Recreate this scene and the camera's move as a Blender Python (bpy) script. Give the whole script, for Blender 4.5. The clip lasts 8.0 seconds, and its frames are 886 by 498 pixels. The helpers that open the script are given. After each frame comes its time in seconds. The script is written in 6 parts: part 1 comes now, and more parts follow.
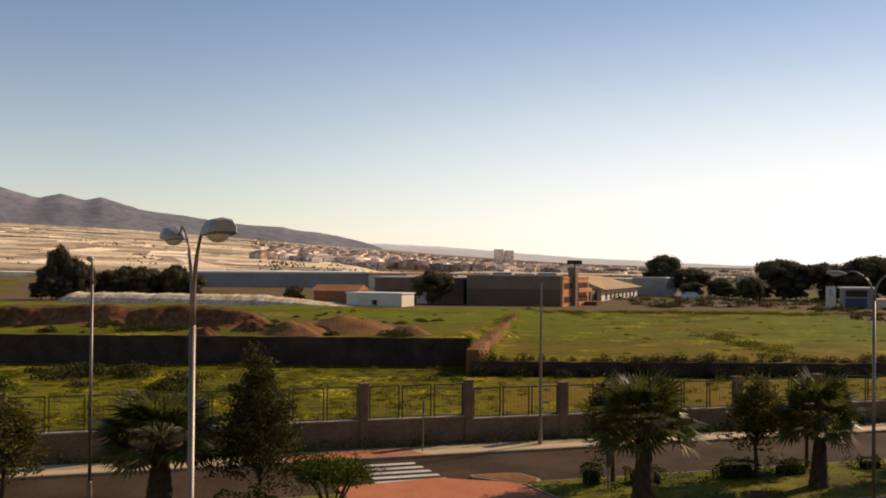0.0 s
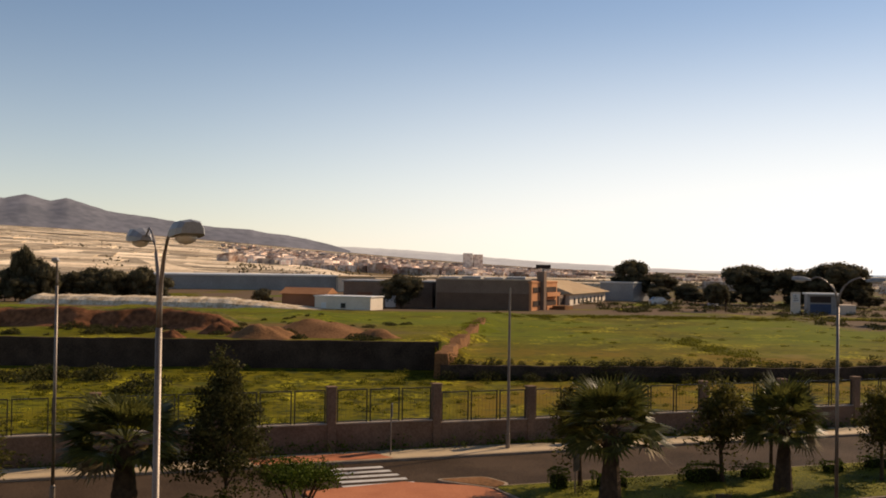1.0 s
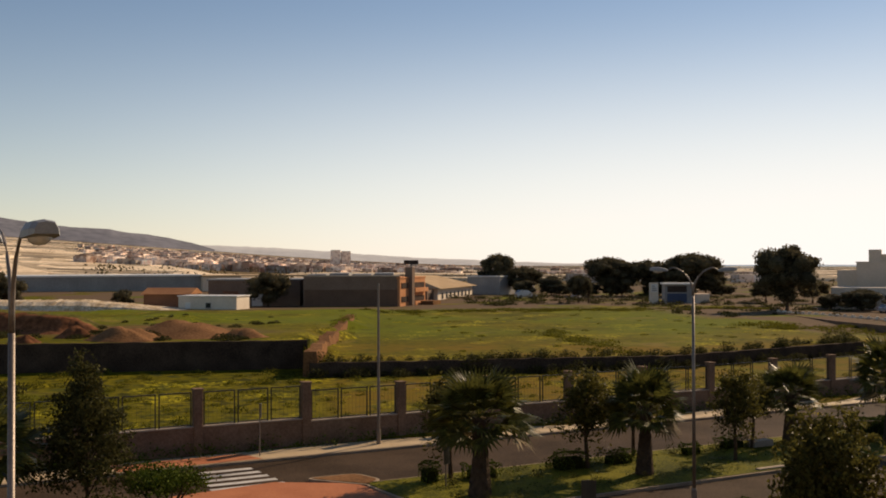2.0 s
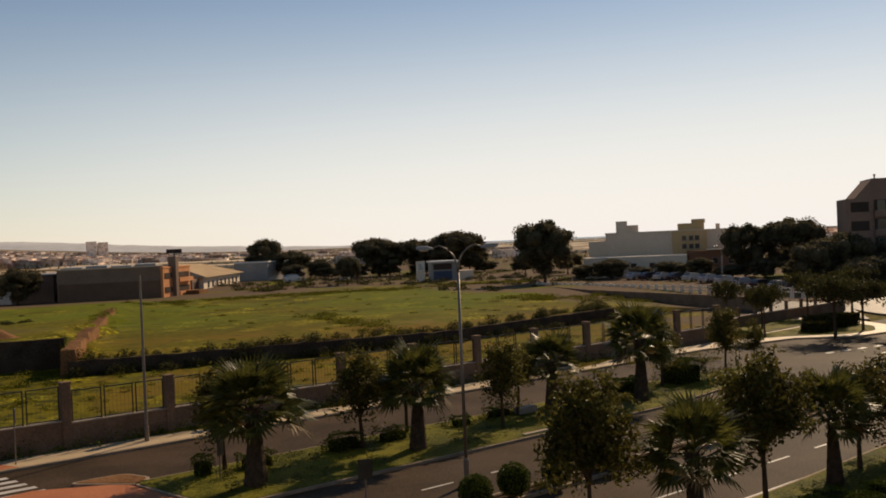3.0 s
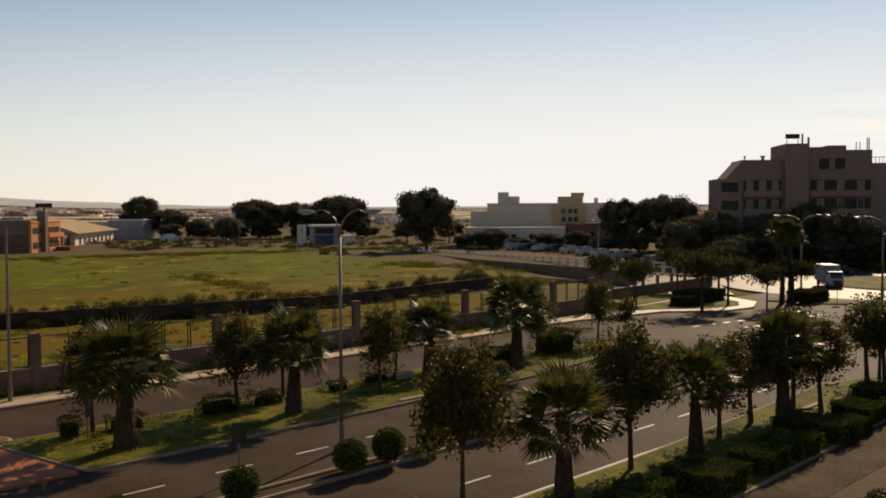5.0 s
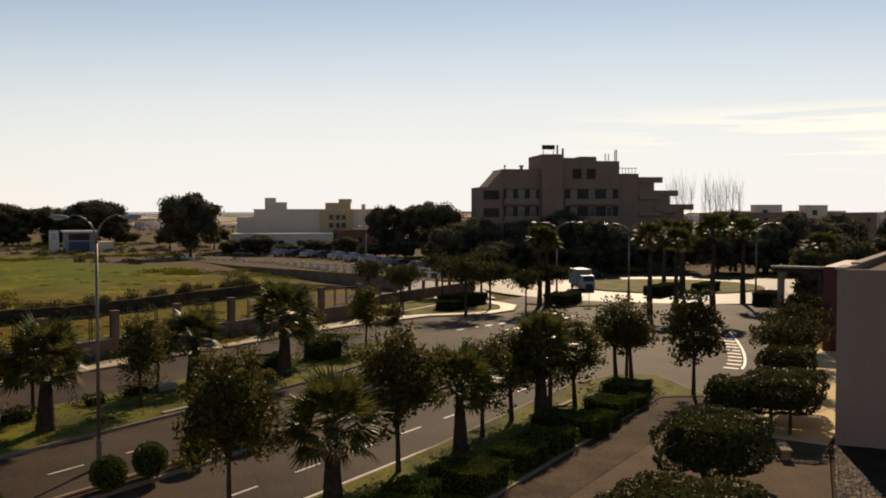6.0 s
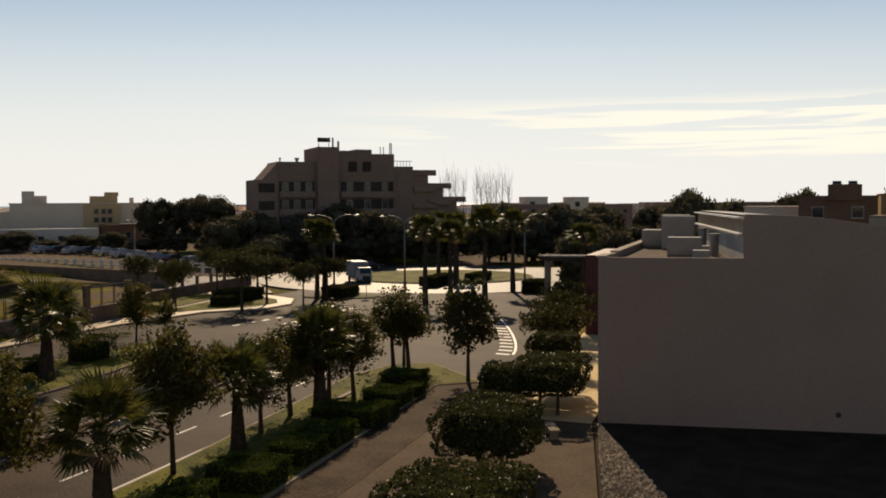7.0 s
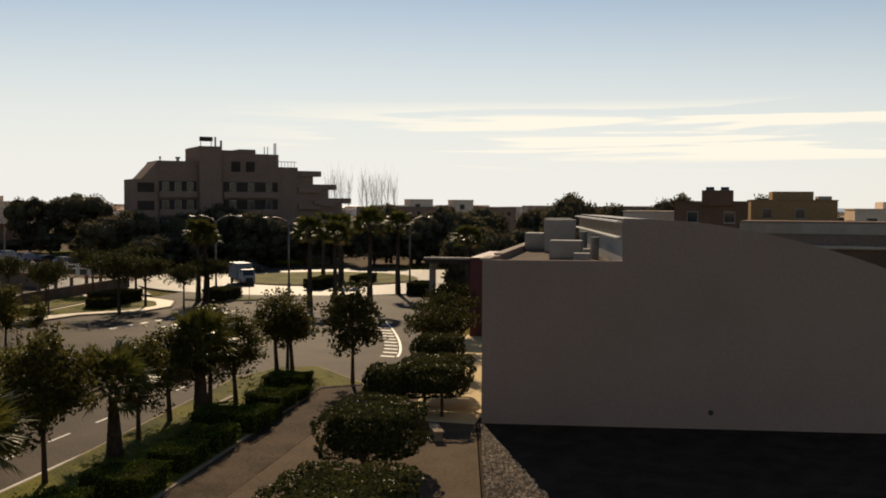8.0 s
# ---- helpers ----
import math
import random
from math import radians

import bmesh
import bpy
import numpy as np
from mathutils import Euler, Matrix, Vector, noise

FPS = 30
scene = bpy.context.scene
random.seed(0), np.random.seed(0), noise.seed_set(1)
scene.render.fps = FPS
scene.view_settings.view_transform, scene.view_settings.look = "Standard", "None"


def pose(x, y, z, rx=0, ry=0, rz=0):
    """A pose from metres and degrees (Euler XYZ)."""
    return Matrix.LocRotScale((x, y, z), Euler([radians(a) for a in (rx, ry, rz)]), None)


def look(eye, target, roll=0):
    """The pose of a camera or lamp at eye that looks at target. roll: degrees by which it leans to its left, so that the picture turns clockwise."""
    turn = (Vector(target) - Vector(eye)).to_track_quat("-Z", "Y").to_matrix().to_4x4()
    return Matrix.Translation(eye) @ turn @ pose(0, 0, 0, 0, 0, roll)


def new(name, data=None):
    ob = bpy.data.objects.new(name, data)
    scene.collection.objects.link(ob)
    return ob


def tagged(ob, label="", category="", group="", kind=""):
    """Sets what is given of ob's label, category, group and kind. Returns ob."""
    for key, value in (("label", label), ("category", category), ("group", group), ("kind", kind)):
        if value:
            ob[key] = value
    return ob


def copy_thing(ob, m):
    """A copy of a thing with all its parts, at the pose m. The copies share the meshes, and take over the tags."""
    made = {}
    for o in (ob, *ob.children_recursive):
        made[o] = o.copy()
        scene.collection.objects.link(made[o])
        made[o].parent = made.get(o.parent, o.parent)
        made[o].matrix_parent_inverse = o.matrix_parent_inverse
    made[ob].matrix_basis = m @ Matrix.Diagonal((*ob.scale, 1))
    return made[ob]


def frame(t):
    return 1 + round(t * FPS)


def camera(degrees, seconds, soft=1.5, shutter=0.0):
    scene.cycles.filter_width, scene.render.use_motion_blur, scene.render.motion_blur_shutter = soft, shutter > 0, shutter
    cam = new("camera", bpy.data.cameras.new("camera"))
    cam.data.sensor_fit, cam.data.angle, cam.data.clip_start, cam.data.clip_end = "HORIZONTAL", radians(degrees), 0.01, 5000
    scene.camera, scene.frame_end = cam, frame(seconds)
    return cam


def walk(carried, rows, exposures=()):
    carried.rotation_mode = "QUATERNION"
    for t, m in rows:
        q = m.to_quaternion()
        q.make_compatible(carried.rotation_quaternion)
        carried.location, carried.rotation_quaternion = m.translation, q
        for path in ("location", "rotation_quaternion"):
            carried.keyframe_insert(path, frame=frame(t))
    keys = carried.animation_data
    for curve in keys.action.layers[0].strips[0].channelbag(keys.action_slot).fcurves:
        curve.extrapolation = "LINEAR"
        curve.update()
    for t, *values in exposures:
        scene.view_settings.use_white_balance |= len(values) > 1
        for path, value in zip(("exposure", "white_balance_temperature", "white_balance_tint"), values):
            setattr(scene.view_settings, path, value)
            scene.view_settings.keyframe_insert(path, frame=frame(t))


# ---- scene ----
cam = camera(47.27, 8.0, soft=1.85)
EYE = (0.0, 0.0, 10.0)
ROWS = [
    (0.0, 0.0, 0.78, -0.52), (0.5, -1.09, 0.84, -0.86), (1.0, -1.75, 1.01, -0.88), (1.2, -2.03, 1.21, -0.89),
    (2.3, -14.37, 0.4, 0.3), (2.5, -18.14, 0.27, 0.5), (2.7, -20.62, 0.36, 1.77), (3.0, -22.3, -0.43, 2.45),
    (3.5, -27.07, -1.06, 1.04), (3.8, -28.33, 0.15, 1.27), (4.0, -27.09, 0.28, 1.26), (4.2, -24.17, -2.4, 1.46),
    (5.3, -33.1, -2.24, -0.05), (5.5, -36.51, -2.32, -0.13), (5.7, -39.41, -2.54, 0.13), (6.0, -41.99, -2.19, 0.0),
    (6.5, -47.69, -2.62, -0.1), (7.0, -54.59, -2.63, 0.27), (7.2, -55.86, -2.29, 0.21), (7.5, -57.02, -2.09, 0.0),
    (8.0, -61.06, -2.51, -0.29),
]
walk(cam, [(t, pose(*EYE, 90 + pitch, roll, yaw)) for t, yaw, pitch, roll in ROWS],
     exposures=[(0.0, 0.42, 7200, 20), (1.2, 0.4, 7200, 20), (2.5, 0.14, 7400, 18), (3.0, 0.08, 7400, 18), (3.5, 0.24, 7400, 18), (4.0, 0.06, 7350, 17), (5.5, 0.14, 7200, 17), (8.0, 0.03, 7150, 14)])

# ---- light: a low winter sun ahead and to the right, clear sky ----
SUN_AZ, SUN_EL = 52.5, 29.5          # degrees clockwise from +y; above the horizon
world = bpy.data.worlds.new("sky")
scene.world = world
world.use_nodes = True
wn, wl = world.node_tree.nodes, world.node_tree.links
wn.clear()
w_out = wn.new("ShaderNodeOutputWorld")
w_bg = wn.new("ShaderNodeBackground")
w_sky = wn.new("ShaderNodeTexSky")
w_sky.sky_type, w_sky.sun_disc = "NISHITA", False
w_sky.sun_elevation, w_sky.sun_rotation = radians(SUN_EL), radians(SUN_AZ)
w_sky.air_density, w_sky.dust_density, w_sky.ozone_density = 1.0, 0.05, 1.6
w_bg.inputs["Strength"].default_value = 0.07
# thin pale sea haze, densest at the horizon, and low wisps of cloud
w_co, w_sep = wn.new("ShaderNodeTexCoord"), wn.new("ShaderNodeSeparateXYZ")
wl.new(w_co.outputs["Generated"], w_sep.inputs[0])


def w_range(sock, a, b, c, d):
    r = wn.new("ShaderNodeMapRange")
    r.interpolation_type = "SMOOTHSTEP"
    for k, v in zip(("From Min", "From Max", "To Min", "To Max"), (a, b, c, d)):
        r.inputs[k].default_value = v
    wl.new(sock, r.inputs["Value"])
    return r.outputs["Result"]


def w_mix(base, colour, fac):
    x = wn.new("ShaderNodeMix")
    x.data_type = "RGBA"
    wl.new(base, x.inputs["A"])
    x.inputs["B"].default_value = (*colour, 1)
    wl.new(fac, x.inputs["Factor"])
    return x.outputs["Result"]


def w_times(a, b):
    q = wn.new("ShaderNodeMath")
    q.operation = "MULTIPLY"
    wl.new(a, q.inputs[0])
    wl.new(b, q.inputs[1])
    return q.outputs[0]


w_hsv = wn.new("ShaderNodeHueSaturation")
w_hsv.inputs["Saturation"].default_value = 1.12
wl.new(w_sky.outputs[0], w_hsv.inputs["Color"])
w_dot = wn.new("ShaderNodeVectorMath")
w_dot.operation = "DOT_PRODUCT"
w_dot.inputs[1].default_value = (math.sin(radians(SUN_AZ)), math.cos(radians(SUN_AZ)), 0.0)
wl.new(w_co.outputs["Generated"], w_dot.inputs[0])
w_haze = w_times(w_range(w_sep.outputs["Z"], 0.0, 0.27, 0.95, 0.05), w_range(w_dot.outputs["Value"], 0.3, 1.0, 0.2, 1.0))
w_col = w_mix(w_hsv.outputs["Color"], (11.3, 12.1, 12.4), w_haze)
w_map, w_noise = wn.new("ShaderNodeMapping"), wn.new("ShaderNodeTexNoise")
w_map.inputs["Scale"].default_value = (1.7, 1.7, 34.0)
w_noise.inputs["Scale"].default_value, w_noise.inputs["Detail"].default_value = 1.9, 9
w_noise.inputs["Distortion"].default_value = 0.5
wl.new(w_co.outputs["Generated"], w_map.inputs["Vector"])
wl.new(w_map.outputs[0], w_noise.inputs["Vector"])
w_band = w_times(w_range(w_sep.outputs["Z"], 0.03, 0.05, 0, 1), w_range(w_sep.outputs["Z"], 0.105, 0.085, 0, 1))
w_band = w_times(w_band, w_range(w_sep.outputs["X"], 0.7, 0.93, 0, 0.75))
w_col = w_mix(w_col, (14.2, 14.0, 12.2), w_times(w_band, w_range(w_noise.outputs["Fac"], 0.5, 0.57, 0, 1)))
wl.new(w_col, w_bg.inputs["Color"])
wl.new(w_bg.outputs[0], w_out.inputs["Surface"])

sun = new("sun", bpy.data.lights.new("sun", "SUN"))
sun.data.energy, sun.data.angle, sun.data.color = 4.2, radians(0.6), (1.0, 0.84, 0.6)
sun.matrix_world = look((100 * math.sin(radians(SUN_AZ)), 100 * math.cos(radians(SUN_AZ)), 100 * math.tan(radians(SUN_EL))), (0, 0, 0))


# ---- materials ----
def material(name, a, b, scale=2.0, rough=0.85, bump=0.3, metal=0.0, fine=14.0, spread=0.5, island=0.0, per_object=0.0, gloss=None):
    """Two colours mixed by a coarse and a fine noise, with fine relief; lengths in metres."""
    m = bpy.data.materials.new(name)
    m.use_nodes = True
    n, l = m.node_tree.nodes, m.node_tree.links
    bsdf = n["Principled BSDF"]
    geo = n.new("ShaderNodeNewGeometry")
    big, small = n.new("ShaderNodeTexNoise"), n.new("ShaderNodeTexNoise")
    big.inputs["Scale"].default_value, big.inputs["Detail"].default_value = scale, 5
    small.inputs["Scale"].default_value, small.inputs["Detail"].default_value = scale * fine, 4
    for t in (big, small):
        l.new(geo.outputs["Position"], t.inputs["Vector"])
    add = n.new("ShaderNodeMath")
    add.operation = "ADD"
    l.new(big.outputs["Fac"], add.inputs[0])
    l.new(small.outputs["Fac"], add.inputs[1])
    ramp = n.new("ShaderNodeMapRange")
    ramp.inputs["From Min"].default_value, ramp.inputs["From Max"].default_value = 1.0 - spread / 2, 1.0 + spread / 2
    l.new(add.outputs[0], ramp.inputs["Value"])
    mix = n.new("ShaderNodeMix")
    mix.data_type = "RGBA"
    mix.inputs["A"].default_value, mix.inputs["B"].default_value = (*a, 1), (*b, 1)
    l.new(ramp.outputs["Result"], mix.inputs["Factor"])
    colour = mix.outputs["Result"]
    if island or per_object:
        hsv = n.new("ShaderNodeHueSaturation")
        rng = n.new("ShaderNodeMapRange")
        k = island or per_object
        rng.inputs["To Min"].default_value, rng.inputs["To Max"].default_value = 1 - k, 1 + k
        if island:
            l.new(geo.outputs["Random Per Island"], rng.inputs["Value"])
        else:
            info = n.new("ShaderNodeObjectInfo")
            l.new(info.outputs["Random"], rng.inputs["Value"])
        l.new(rng.outputs["Result"], hsv.inputs["Value"])
        l.new(colour, hsv.inputs["Color"])
        colour = hsv.outputs["Color"]
    l.new(colour, bsdf.inputs["Base Color"])
    bsdf.inputs["Roughness"].default_value, bsdf.inputs["Metallic"].default_value = rough, metal
    bsdf.inputs["Specular IOR Level"].default_value = gloss if gloss is not None else 0.03 if rough > 0.74 else 0.4
    if bump:
        bp = n.new("ShaderNodeBump")
        bp.inputs["Strength"].default_value, bp.inputs["Distance"].default_value = bump, 0.05
        l.new(small.outputs["Fac"], bp.inputs["Height"])
        l.new(bp.outputs[0], bsdf.inputs["Normal"])
    return m


def leafy(name, a, b, through_light=0.35, rough=0.45):
    """Leaves: colour varies leaf by leaf, and some light comes through."""
    m = material(name, a, b, 1.2, rough, 0.0, island=0.45)
    m.node_tree.nodes["Principled BSDF"].inputs["Specular IOR Level"].default_value = 0.05
    n, l = m.node_tree.nodes, m.node_tree.links
    bsdf, out = n["Principled BSDF"], n["Material Output"]
    tr, mixs = n.new("ShaderNodeBsdfTranslucent"), n.new("ShaderNodeMixShader")
    src = bsdf.inputs["Base Color"].links[0].from_socket
    l.new(src, tr.inputs["Color"])
    mixs.inputs[0].default_value = through_light
    l.new(bsdf.outputs[0], mixs.inputs[1])
    l.new(tr.outputs[0], mixs.inputs[2])
    l.new(mixs.outputs[0], out.inputs["Surface"])
    return m


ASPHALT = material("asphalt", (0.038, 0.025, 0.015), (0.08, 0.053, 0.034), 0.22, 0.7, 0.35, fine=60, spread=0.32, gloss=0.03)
# lighter, glossier copy of the asphalt with sun glare put into its colour
SUNLIT_ASPHALT = material("sun_lightened_asphalt", (0.055, 0.041, 0.03), (0.1, 0.075, 0.056), 0.22, 0.52, 0.35, fine=60, gloss=0.07)
KERB = material("kerb_concrete", (0.23, 0.175, 0.12), (0.36, 0.28, 0.2), 1.5, 0.8, 0.3)
PAVING = material("cream_paving", (0.4, 0.29, 0.165), (0.53, 0.4, 0.245), 0.7, 0.62, 0.2, gloss=0.3)
YELLOW_PAVING = material("yellow_paving", (0.6, 0.45, 0.22), (0.72, 0.56, 0.31), 0.6, 0.8, 0.25, gloss=0.06)
TERRACE = material("brown_terrace_paving", (0.075, 0.05, 0.03), (0.135, 0.092, 0.056), 0.5, 0.85, 0.3)
RED_PAVING = material("red_paving", (0.36, 0.13, 0.065), (0.46, 0.18, 0.09), 0.6, 0.75, 0.2)
PATH = material("gravel_path", (0.036, 0.023, 0.013), (0.092, 0.059, 0.035), 0.4, 0.85, 0.5, fine=20, spread=0.35)
PAINT = material("road_paint", (0.34, 0.31, 0.27), (0.62, 0.58, 0.52), 1.2, 0.6, 0.1)
LAWN = material("lawn", (0.05, 0.055, 0.007), (0.165, 0.148, 0.015), 0.4, 0.8, 0.9, fine=22, spread=0.3)
# darker copy of the soil, the hall's shadow put into the colour
SHADE_EARTH = material("shade_darkened_earth", (0.03, 0.02, 0.013), (0.065, 0.044, 0.028), 0.8, 0.95, 0.9)
SOIL = material("soil", (0.05, 0.032, 0.02), (0.1, 0.065, 0.04), 0.6, 0.95, 0.8)
RED_SOIL = material("red_earth", (0.13, 0.065, 0.03), (0.25, 0.125, 0.058), 0.35, 0.95, 0.9)
DARK_STONE = material("dark_earth_wall", (0.035, 0.024, 0.018), (0.085, 0.058, 0.04), 0.6, 0.95, 1.0)
FENCE_WALL = material("fence_render", (0.15, 0.094, 0.06), (0.235, 0.15, 0.1), 0.6, 0.85, 0.35, spread=0.4)
BENCH_STONE = material("bench_stone", (0.2, 0.15, 0.1), (0.3, 0.23, 0.16), 1.0, 0.8, 0.3)
COPING = material("coping_stone", (0.33, 0.265, 0.2), (0.42, 0.345, 0.27), 1.0, 0.8, 0.2)
FENCE_METAL = material("fence_metal", (0.035, 0.035, 0.028), (0.06, 0.055, 0.045), 2.0, 0.5, 0.1, 0.5)
STEEL = material("galvanised_steel", (0.17, 0.14, 0.115), (0.25, 0.21, 0.175), 3.0, 0.5, 0.1, 0.6)
LAMP_GREY = material("lamp_grey", (0.2, 0.19, 0.18), (0.28, 0.27, 0.25), 5.0, 0.45, 0.05, 0.3)
BARK = material("bark", (0.06, 0.04, 0.026), (0.12, 0.08, 0.054), 4.0, 0.95, 0.9)
PALM_BARK = material("palm_bark", (0.055, 0.038, 0.026), (0.12, 0.085, 0.058), 5.0, 0.95, 1.0)
PALM_LEAF = leafy("palm_leaf", (0.05, 0.054, 0.013), (0.13, 0.125, 0.03), 0.35, 0.4)
PALM_LEAF.node_tree.nodes["Principled BSDF"].inputs["Specular IOR Level"].default_value = 0.07
DRY_LEAF = leafy("dry_palm_leaf", (0.13, 0.09, 0.04), (0.22, 0.16, 0.08), 0.2, 0.6)
LEAF = leafy("broad_leaf", (0.05, 0.047, 0.012), (0.125, 0.108, 0.026), 0.38, 0.5)
DARK_LEAF = leafy("dark_leaf", (0.034, 0.034, 0.011), (0.08, 0.074, 0.024), 0.25, 0.7)
HEDGE_LEAF = leafy("hedge_leaf", (0.04, 0.06, 0.008), (0.105, 0.135, 0.016), 0.12, 0.75)
GLOSSY_LEAF = leafy("glossy_leaf", (0.03, 0.032, 0.01), (0.078, 0.077, 0.022), 0.3, 0.5)
GLOSSY_LEAF.node_tree.nodes["Principled BSDF"].inputs["Specular IOR Level"].default_value = 0.12
# near-black green for plant cores: shade between the leaves painted in
INNER_SHADE = material("inner_foliage", (0.014, 0.015, 0.005), (0.035, 0.036, 0.012), 2.0, 1.0, 0.8, gloss=0.0)
# far trees: dark leaf made lighter, distance haze put into the colour
FAR_LEAF = leafy("haze_lightened_leaf", (0.07, 0.062, 0.034), (0.12, 0.1, 0.058), 0.4, 0.8)
WEED_LEAF = leafy("weed_leaf", (0.06, 0.065, 0.008), (0.15, 0.135, 0.016), 0.4, 0.8)
DULL_BRICK = material("dull_brick", (0.13, 0.08, 0.055), (0.18, 0.11, 0.075), 0.4, 0.9, 0.3)
BRICK_RED = material("red_brick", (0.2, 0.095, 0.055), (0.27, 0.135, 0.08), 0.4, 0.85, 0.3)
ORANGE_WALL = material("orange_render", (0.5, 0.22, 0.1), (0.58, 0.28, 0.14), 0.3, 0.85, 0.2)
BROWN_WALL = material("brown_block_wall", (0.19, 0.13, 0.095), (0.25, 0.175, 0.13), 0.3, 0.9, 0.3)
WHITE_WALL = material("white_render", (0.62, 0.53, 0.42), (0.74, 0.64, 0.52), 0.3, 0.85, 0.15)
GREY_METAL = material("grey_sheet_metal", (0.22, 0.21, 0.2), (0.3, 0.29, 0.27), 0.2, 0.55, 0.1)
TAN_ROOF = material("tan_roof", (0.36, 0.25, 0.14), (0.46, 0.33, 0.2), 0.3, 0.75, 0.2)
CREAM_WALL = material("cream_render", (0.68, 0.53, 0.39), (0.78, 0.62, 0.47), 0.2, 0.85, 0.15)
YELLOW_WALL = material("yellow_render", (0.56, 0.37, 0.18), (0.64, 0.43, 0.22), 0.2, 0.85, 0.15)
HOTEL_WALL = material("brown_hotel_render", (0.24, 0.155, 0.115), (0.3, 0.195, 0.145), 0.2, 0.85, 0.15)
# for dark boards and canopy, and as painted shade in recesses
HOTEL_DARK = material("dark_brown_and_recess_shade", (0.05, 0.036, 0.03), (0.08, 0.058, 0.046), 0.4, 0.85, 0.1)
GLASS = material("window_glass", (0.02, 0.024, 0.028), (0.035, 0.04, 0.045), 0.8, 0.08, 0.0)
GABLE_WALL = material("grey_plaster_gable", (0.27, 0.205, 0.165), (0.315, 0.24, 0.195), 0.25, 0.9, 0.12, fine=30)
MAROON = material("maroon_panel", (0.1, 0.022, 0.018), (0.14, 0.032, 0.026), 0.6, 0.6, 0.1)
ROOF_GRAVEL = material("roof_gravel", (0.13, 0.1, 0.075), (0.21, 0.165, 0.125), 1.2, 0.95, 0.5)
WHITE_METAL = material("white_metal", (0.6, 0.58, 0.54), (0.72, 0.7, 0.66), 2.0, 0.45, 0.05)
AC_METAL = material("beige_metal", (0.3, 0.25, 0.2), (0.38, 0.32, 0.26), 2.0, 0.5, 0.05)
PLASTIC_SHEET = material("dusty_plastic_sheet", (0.4, 0.28, 0.16), (0.78, 0.64, 0.46), 0.5, 0.75, 0.6, fine=5, spread=0.4)
OCHRE_WALL = material("dull_ochre_render", (0.27, 0.17, 0.08), (0.33, 0.21, 0.105), 0.2, 0.85, 0.15)
FLOWER = leafy("yellow_flower", (0.34, 0.27, 0.02), (0.5, 0.42, 0.04), 0.4, 0.8)
GREENHOUSE = material("greenhouse_plastic", (0.34, 0.25, 0.155), (0.74, 0.6, 0.43), 0.02, 0.9, 0.2, island=0.55)
TOWN_WALL = material("town_walls", (0.4, 0.25, 0.18), (0.85, 0.72, 0.6), 0.03, 0.85, 0.0, spread=0.3, island=0.55)
BLUE = material("blue_board", (0.03, 0.05, 0.1), (0.04, 0.065, 0.13), 1.0, 0.5, 0.0)
BLACK = material("black_plastic", (0.012, 0.012, 0.012), (0.03, 0.03, 0.03), 4.0, 0.5, 0.0)
# blue-grey and pale tints carry the air haze in the base colour
MOUNTAIN = material("haze_tinted_rock", (0.13, 0.135, 0.155), (0.215, 0.215, 0.24), 0.004, 1.0, 0.0, fine=8)
HILL = material("haze_tinted_hill", (0.46, 0.46, 0.46), (0.56, 0.56, 0.55), 0.003, 1.0, 0.0, fine=8)
CAR_PAINT = [material("car_" + k, c, tuple(v * 1.15 for v in c), 1.0, 0.25, 0.0, 0.3) for k, c in
             (("white", (0.45, 0.43, 0.4)), ("silver", (0.4, 0.4, 0.42)), ("dark", (0.03, 0.03, 0.04)), ("red", (0.3, 0.03, 0.02)))]


# ---- mesh helpers ----
A = radians(18.5)
CA, SA = math.cos(A), math.sin(A)


def W(u, v, z=0.0):
    """From along and across the avenue to world x, y."""
    return Vector((u * CA - v * SA, 53 + u * SA + v * CA, z))


def uvpose(u, v, z=0.0, turn=0.0):
    p = W(u, v, z)
    return pose(p.x, p.y, p.z, 0, 0, 18.5 + turn)


def mesh_of(bm, name, mat, smooth=False):
    me = bpy.data.meshes.new(name)
    bm.normal_update()
    bm.to_mesh(me)
    bm.free()
    for m in (mat if isinstance(mat, (list, tuple)) else [mat]):
        me.materials.append(m)
    if smooth:
        for p in me.polygons:
            p.use_smooth = True
    return me


def part(name, bm, mat, parent=None, label="", m=None, smooth=False):
    """Links a bmesh, or a mesh that is there already, as one object."""
    me = bm if isinstance(bm, bpy.types.Mesh) else mesh_of(bm, name, mat, smooth)
    ob = new(name, me)
    if parent is not None:
        ob.parent = parent
    if m is not None:
        ob.matrix_basis = m
    return tagged(ob, label=label)


def thing(name, m, label, category, group="", kind=""):
    ob = new(name)
    ob.empty_display_size = 0.2
    ob.matrix_basis = m
    return tagged(ob, label, category, group, kind)


def box(bm, x0, x1, y0, y1, z0, z1, bevel=0.0, m=None):
    r = bmesh.ops.create_cube(bm, size=1.0)
    vs = r["verts"]
    for v in vs:
        v.co = Vector(((x0 + x1) / 2 + v.co.x * (x1 - x0), (y0 + y1) / 2 + v.co.y * (y1 - y0), (z0 + z1) / 2 + v.co.z * (z1 - z0)))
    if bevel:
        es = {e for v in vs for e in v.link_edges}
        bv = bmesh.ops.bevel(bm, geom=list(es), offset=bevel, segments=1, affect="EDGES", profile=0.5)
        vs = list({v for f in bv["faces"] for v in f.verts} | {v for v in vs if v.is_valid})
    if m is not None:
        bmesh.ops.transform(bm, matrix=m, verts=vs)
    return bm


def boxed(*args, **kw):
    return box(bmesh.new(), *args, **kw)


